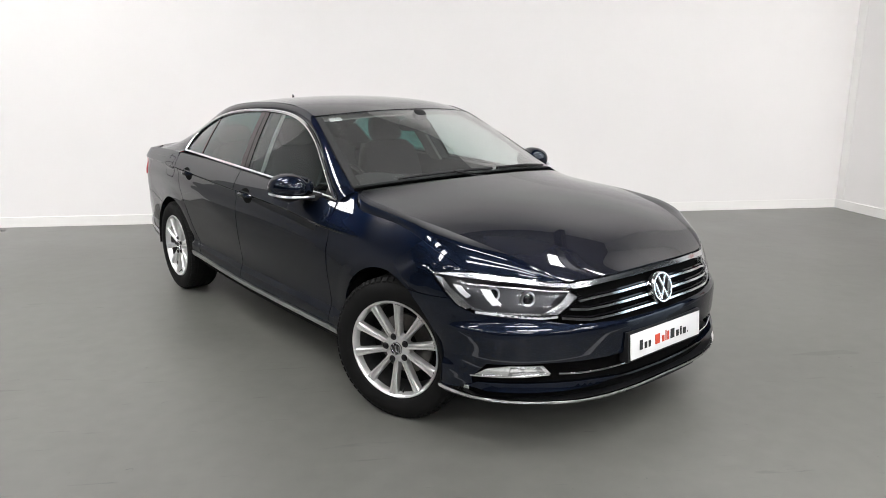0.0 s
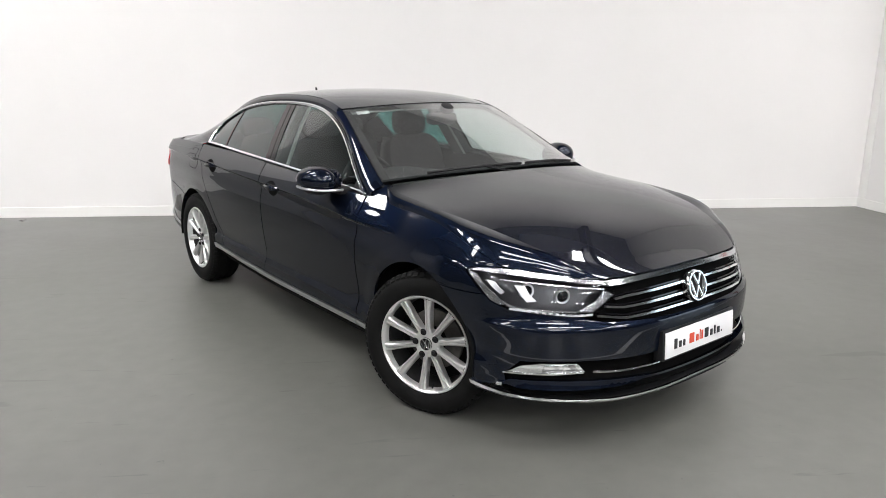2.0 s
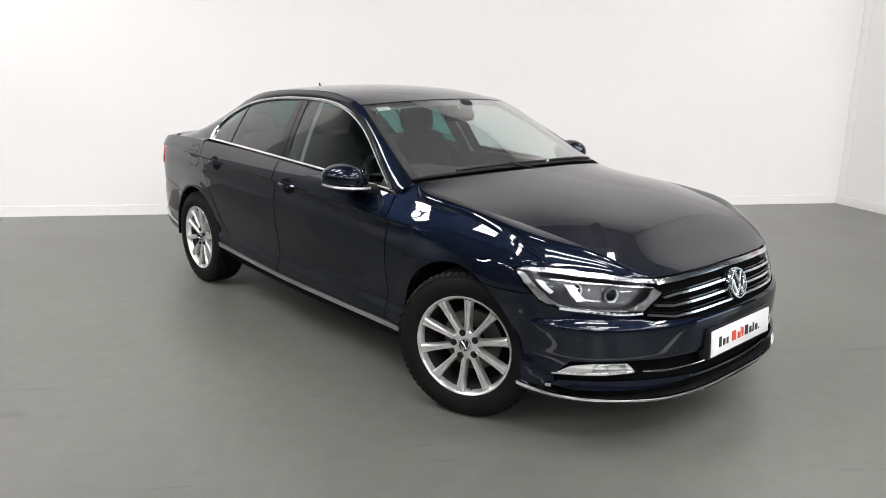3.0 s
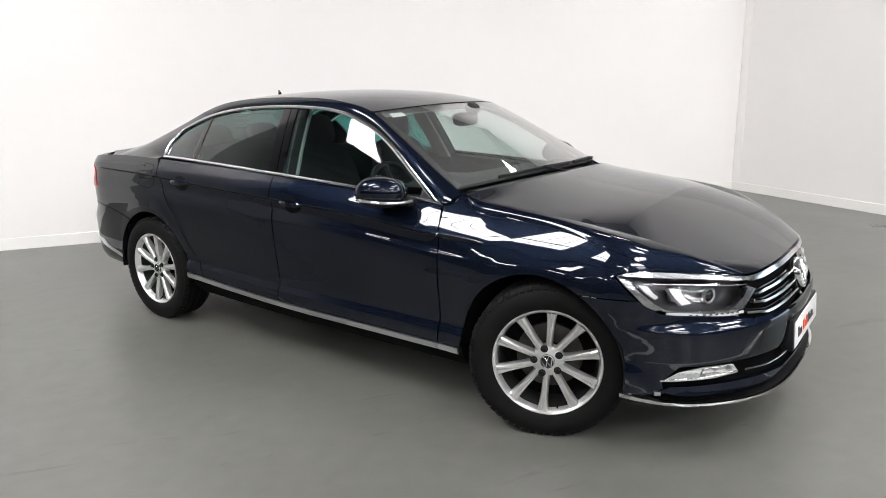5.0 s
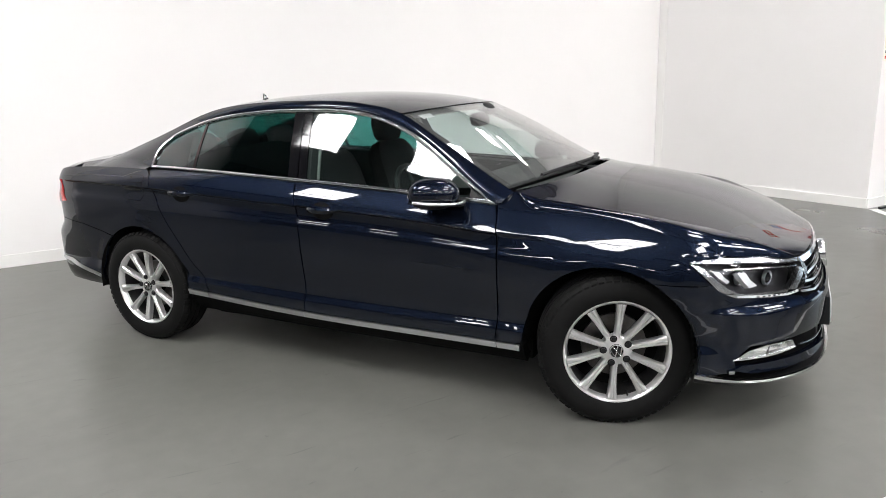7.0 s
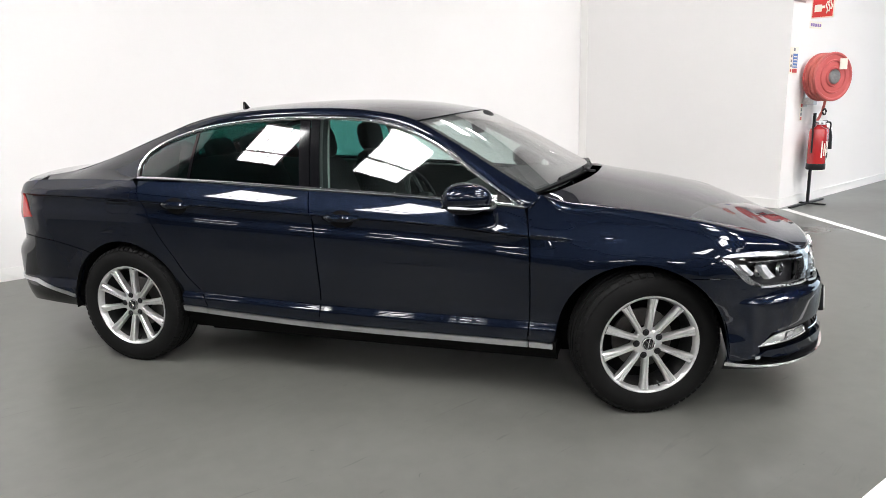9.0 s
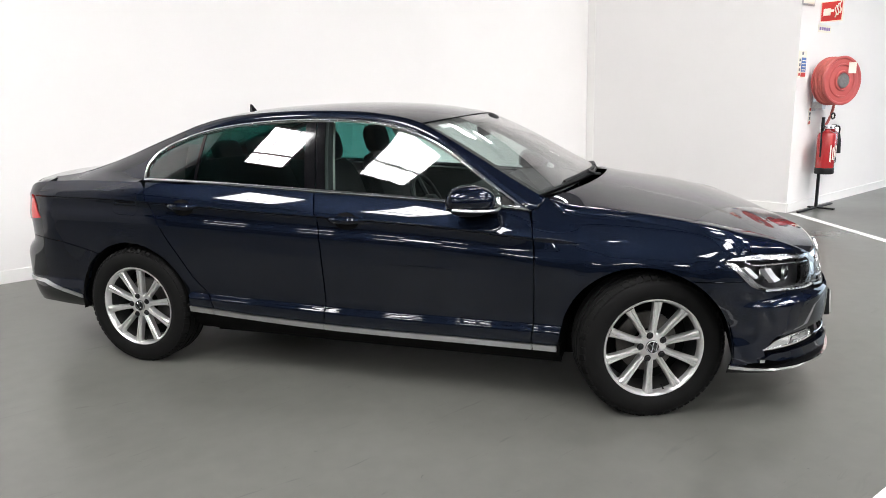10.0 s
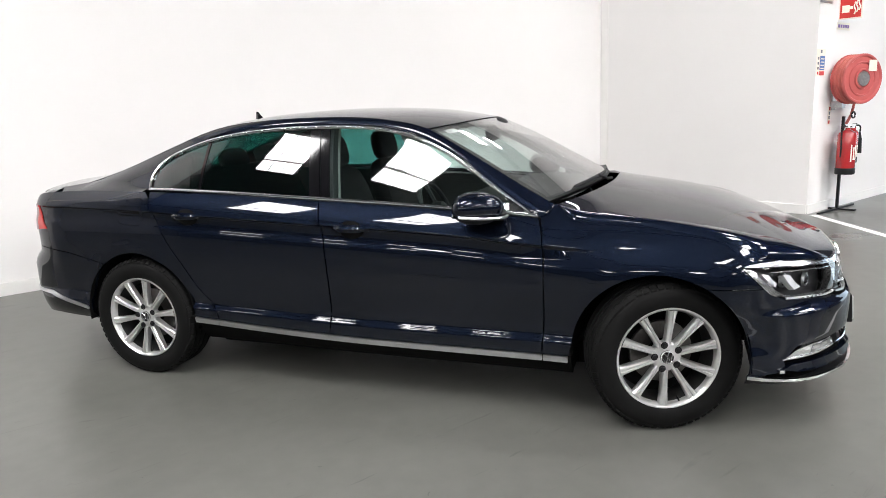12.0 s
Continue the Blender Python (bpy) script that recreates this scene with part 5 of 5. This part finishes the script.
HOSE_RED = material("faded_red_hose", (0.50, 0.12, 0.10), 0.55, vary=0.15, scale=14)
REEL_RED = material("faded_red_reel", (0.46, 0.10, 0.095), 0.4, vary=0.08, scale=5)
METAL = material("zinc_plate", (0.45, 0.45, 0.45), 0.4, 0.9, vary=0.2, scale=30)
FACE = ROOM @ Matrix.Translation((0, -JOG, 0))   # a along the wall, b = minus the distance out from it


def wall_box(name, a0, a1, o0, o1, z0, z1, mat, parent=None, label="", bevel=0.0, m=None):
    bm = bmesh.new()
    box(bm, a0, a1, -o1, -o0, z0, z1, m, bevel)
    ob = part(name, bm, mat, parent, label, smooth=bevel > 0)
    if parent is None:
        ob.matrix_basis = FACE
    return ob


def at_wall(name, label, category, group=""):
    return empty(name, label, category, group, FACE)


# projecting sign
sign = at_wall("fire_sign", "red and cream projecting fire hose sign on the wall", "sign")
wall_box("sign_board", 0.50, 0.515, 0.0, 0.25, 2.225, 2.465, SIGN_WHITE, sign)
wall_box("sign_face", 0.496, 0.500, 0.012, 0.238, 2.24, 2.452, SIGN_RED, sign)
wall_box("sign_symbol", 0.492, 0.496, 0.035, 0.115, 2.30, 2.38, SIGN_WHITE, sign)
wall_box("sign_symbol", 0.492, 0.496, 0.115, 0.15, 2.335, 2.365, SIGN_WHITE, sign)
for k in range(3):
    o, z = 0.168 + 0.024 * k, 2.275 + 0.02 * k
    bm = bmesh.new()
    tube(bm, curve2([(0.495, -o, z), (0.495, -o - 0.012, z + 0.04), (0.495, -o + 0.004, z + 0.085), (0.495, -o - 0.012, z + 0.135)], 10), 0.0075, 6)
    part("sign_flame", bm, SIGN_WHITE, sign)
lab = at_wall("wall_label", "small white printed label under the fire sign", "label")
wall_box("label_sheet", 0.47, 0.82, 0.0, 0.004, 2.12, 2.205, SIGN_WHITE, lab)
for k in range(5):
    wall_box("print_bar", 0.50 + 0.062 * k, 0.545 + 0.062 * k, 0.004, 0.006, 2.145, 2.18, material("violet_print", (0.25, 0.16, 0.42), 0.6) if k == 0 else bpy.data.materials["violet_print"], lab)
lab = at_wall("notice_board", "grey framed notice high on the wall", "notice")
wall_box("notice_frame", -0.02, 0.30, 0.0, 0.012, 2.40, 2.62, METAL, lab)
wall_box("notice_sheet", 0.0, 0.28, 0.012, 0.015, 2.42, 2.60, SIGN_WHITE, lab)
lab = at_wall("extinguisher_notice", "blue white and red extinguisher instruction sheet", "sign")
wall_box("notice_sheet", 0.005, 0.215, 0.0, 0.004, 1.592, 1.895, SIGN_WHITE, lab)
wall_box("blue_field", 0.085, 0.205, 0.004, 0.006, 1.66, 1.82, SIGN_BLUE, lab)
wall_box("red_field", 0.085, 0.205, 0.004, 0.006, 1.602, 1.648, SIGN_RED, lab)
for k in range(4):
    wall_box("pictogram", 0.028, 0.062, 0.004, 0.006, 1.612 + 0.055 * k, 1.642 + 0.055 * k, SIGN_RED if k == 0 else SIGN_GREY, lab)
for k in range(4):
    wall_box("print_bar", 0.10, 0.19, 0.006, 0.0075, 1.675 + 0.035 * k, 1.685 + 0.035 * k, SIGN_WHITE, lab)
wall_box("print_bar", 0.09, 0.13, 0.004, 0.006, 1.85, 1.885, SIGN_GREY, lab)
lab = at_wall("class_strip", "narrow strip of red and green fire class pictograms", "sign")
wall_box("strip_sheet", 0.395, 0.465, 0.0, 0.004, 1.03, 1.245, SIGN_WHITE, lab)
for k in range(4):
    wall_box("pictogram", 0.412, 0.448, 0.004, 0.006, 1.04 + 0.052 * k, 1.078 + 0.052 * k, (SIGN_RED, SIGN_GREY, SIGN_GREY, SIGN_RED)[k], lab)

# hose reel
reel = at_wall("fire_hose_reel", "faded red wall-mounted fire hose reel with coiled hose", "hose reel")
REEL = Matrix.Translation((0.50, -0.24, 1.545)) @ Matrix.Rotation(radians(-22), 4, "Z") @ Matrix.Diagonal((1.04, 0.90, 1.04, 1))
bm = bmesh.new()
lathe(bm, [(0.0, -0.100), (0.085, -0.100), (0.092, -0.118), (0.108, -0.118), (0.115, -0.098), (0.165, -0.096), (0.172, -0.110), (0.184, -0.110), (0.190, -0.096), (0.235, -0.096), (0.246, -0.112), (0.262, -0.114), (0.272, -0.104), (0.272, -0.092), (0.255, -0.088), (0.0, -0.088)], 48, REEL)
part("front_disc", bm, REEL_RED, reel)
bm = bmesh.new()
lathe(bm, [(0.0, 0.092), (0.255, 0.088), (0.272, 0.092), (0.272, 0.100), (0.0, 0.104)], 48, REEL)
part("back_disc", bm, REEL_RED, reel)
bm = bmesh.new()
lathe(bm, [(0.0, -0.130), (0.074, -0.130), (0.082, -0.116), (0.082, -0.110)], 24, REEL)
part("hub_plate", bm, METAL, reel)
for k, (r, y) in enumerate([(0.245, -0.066), (0.252, -0.033), (0.246, 0.0), (0.254, 0.033), (0.247, 0.066), (0.222, -0.05), (0.224, -0.016), (0.222, 0.018), (0.223, 0.05)]):
    bm = bmesh.new()
    lathe(bm, [(r + 0.0165 * math.cos(a), y + 0.0165 * math.sin(a)) for a in np.linspace(0, math.tau, 11)], 44, REEL)
    part("hose_turn", bm, HOSE_RED, reel)
bm = bmesh.new()
box(bm, 0.06, 0.17, -0.1205, -0.1165, 0.08, 0.20, REEL)
part("reel_label", bm, SIGN_WHITE, reel, smooth=False)
bm = bmesh.new()
tube(bm, curve2([(0.74, -0.16, 1.44), (0.75, -0.15, 1.30), (0.72, -0.12, 1.10), (0.68, -0.06, 0.95)], 12), 0.0165, 8)
part("hose_tail", bm, HOSE_RED, reel)
bm = bmesh.new()
box(bm, 0.45, 0.55, -0.13, 0.0, 1.22, 1.30)
box(bm, 0.46, 0.54, -0.02, 0.0, 1.20, 1.62)
part("wall_bracket", bm, METAL, reel, smooth=False)
bm = bmesh.new()
tube(bm, [(0.72 + 0.05 * math.cos(a), -0.16, 1.13 + 0.035 * math.sin(a)) for a in np.linspace(0, math.tau, 17)[:-1]], 0.010, 6, True)
part("hose_guide", bm, PLASTIC, reel)


def extinguisher(name, label, a, o, z0, z1, r, base, horn=False):
    e = at_wall(name, label, "extinguisher", "extinguishers at the fire point")
    m = Matrix.Translation((a, -o, 0)) @ Matrix.Rotation(radians(90), 4, "X")
    lo = z0 + (0.06 if base else 0)
    bm = bmesh.new()
    lathe(bm, [(r * 0.9, lo), (r, lo + 0.012), (r, z1 - 0.5 * r), (r * 0.88, z1 - 0.22 * r), (r * 0.55, z1 - 0.04 * r), (0.028, z1 + 0.01), (0.028, z1 + 0.03), (0.0, z1 + 0.03)], 32, m, False)
    part("cylinder", bm, EXT_RED, e)
    if base:
        bm = bmesh.new()
        lathe(bm, [(0.0, z0), (r * 0.98, z0), (r * 1.04, z0 + 0.012), (r * 1.03, z0 + 0.07), (r, z0 + 0.075)], 32, m)
        part("foot_ring", bm, PLASTIC, e)
    bm = bmesh.new()
    box(bm, a - 0.05, a + 0.07, -o - 0.014, -o + 0.014, z1 + 0.055, z1 + 0.075, None, 0.004)
    box(bm, a - 0.02, a + 0.02, -o - 0.018, -o + 0.018, z1 + 0.02, z1 + 0.06, None, 0.004)
    part("valve", bm, PLATE_WHITE if base else PLASTIC, e)
    bm = bmesh.new()
    side_a, lean = (0.8, 0.05) if horn else (-0.85, -0.02)
    tube(bm, curve2([(a, -o, z1 + 0.045), (a + side_a * r * 0.9, -o - lean, z1 + 0.05), (a + side_a * r * 1.25, -o - lean, z1 - 0.06), (a + side_a * r * 1.15, -o - lean, (z0 + z1) / 2 + (0.1 if horn else -0.05))], 14), 0.010, 6)
    part("hose", bm, PLASTIC, e)
    if horn:
        bm = bmesh.new()
        h = Matrix.Translation((a + side_a * r * 1.15, -o - 0.05, 0)) @ Matrix.Rotation(radians(90), 4, "X")
        lathe(bm, [(0.0, z1 - 0.28), (0.040, z1 - 0.28), (0.034, z1 - 0.12), (0.018, z1 - 0.04), (0.0, z1 - 0.03)], 16, h)
        part("horn", bm, PLASTIC, e)
    else:
        for k, (tall, drop) in enumerate(((0.20, 0.0), (0.15, 0.03), (0.17, 0.01))):
            bm = bmesh.new()
            turn = Matrix.Translation((a, -o, 0)) @ Matrix.Rotation(radians(-128 + 17 * k), 4, "Z")
            box(bm, r * 0.985, r * 1.012, -0.007, 0.007, z1 - 0.16 - drop - tall, z1 - 0.16 - drop, turn)
            part("print_bar", bm, SIGN_WHITE, e, smooth=False)
    return e


extinguisher("fire_extinguisher", "red foam fire extinguisher with a black foot on a stand", 0.44, 0.22, 0.45, 0.96, 0.104, True)
extinguisher("fire_extinguisher", "red powder fire extinguisher beside the front one", 0.62, 0.20, 0.57, 0.95, 0.070, True)
extinguisher("fire_extinguisher", "slim red gas fire extinguisher with a black horn", 0.79, 0.145, 0.56, 0.95, 0.058, False, True)
stand = at_wall("extinguisher_stand", "black metal extinguisher stand with flat feet on the floor", "stand")
bm = bmesh.new()
box(bm, 0.545, 0.58, -0.13, -0.10, 0.0, 1.12, None, 0.004)
part("stand_post", bm, PLASTIC, stand)
wall_box("stand_foot", 0.05, 1.02, 0.10, 0.135, 0.002, 0.022, PLASTIC, stand, bevel=0.004)
wall_box("stand_foot", 0.54, 0.585, 0.02, 0.33, 0.002, 0.020, PLASTIC, stand, bevel=0.004)
for z, a0, a1 in ((0.44, 0.50, 0.62), (0.545, 0.60, 0.74)):
    wall_box("stand_hook", a0, a1, 0.10, 0.16, z, z + 0.010, PLASTIC, stand, bevel=0.002)

# ---------- floor lines ----------
def floor_line(p0, p1, half, label):
    a, b = Vector((*p0, 0)), Vector((*p1, 0))
    d = (b - a).normalized()
    n = Vector((-d.y, d.x, 0)) * half
    bm = bmesh.new()
    r = bmesh.ops.create_cube(bm, size=1)
    m = Matrix(((d.x * (b - a).length, n.x * 2, 0, (a.x + b.x) / 2), (d.y * (b - a).length, n.y * 2, 0, (a.y + b.y) / 2), (0, 0, 0.002, 0.0005), (0, 0, 0, 1)))
    bmesh.ops.transform(bm, verts=r["verts"], matrix=m)
    return tagged(part("floor_line", bm, LINE, None, smooth=False), label, "floor line", kind="structure")


floor_line((2.89, 5.20), (4.16, 1.76), 0.045, "white painted bay line across the floor")
floor_line((4.22, 1.45), (1.70, -2.13), 0.042, "white painted bay line beside the car")

# ---------- parts of parts ----------
def nest(child, parent):
    """Hang the named parts of the car under another part on the same side."""
    tops = [o for o in car.children if o.name.split(".")[0] == parent]
    for o in [o for o in car.children if o.name.split(".")[0] == child]:
        y = sum(v.co.y for v in o.data.vertices)
        for t in tops:
            if sum(v.co.y for v in t.data.vertices) * y > 0:
                o.parent = t
                break


for child, parent in (("lamp_brow", "headlight"), ("lamp_brow_line", "headlight"), ("lamp_rear_blade", "headlight"), ("lamp_inner_blade", "headlight"), ("lamp_lower_blade", "headlight"), ("lamp_led_strip", "headlight"), ("lamp_bracket", "headlight"), ("lamp_led", "headlight"),
                      ("lamp_ring", "headlight"), ("lamp_projector", "headlight"), ("headlight_housing", "headlight"), ("fog_lamp_lens", "fog_lamp"), ("fog_lamp_facet", "fog_lamp"), ("fog_lamp_rim", "fog_lamp"),
                      ("front_window", "front_door"), ("rear_side_window", "rear_door"), ("quarter_window", "rear_door"), ("window_divider", "rear_door"), ("fuel_flap_gap", "rear_quarter"), ("fuel_flap", "rear_quarter")):
    nest(child, parent)
for o in [o for o in car.children if o.name.split(".")[0] in ("door_handle", "door_handle_cup")]:
    x, y = (sum(v.co[k] for v in o.data.vertices) / len(o.data.vertices) for k in (0, 1))
    for t in car.children:
        if t.name.split(".")[0] == ("front_door" if x > -0.5 else "rear_door") and t.data.vertices[0].co.y * y > 0:
            o.parent = t
            break
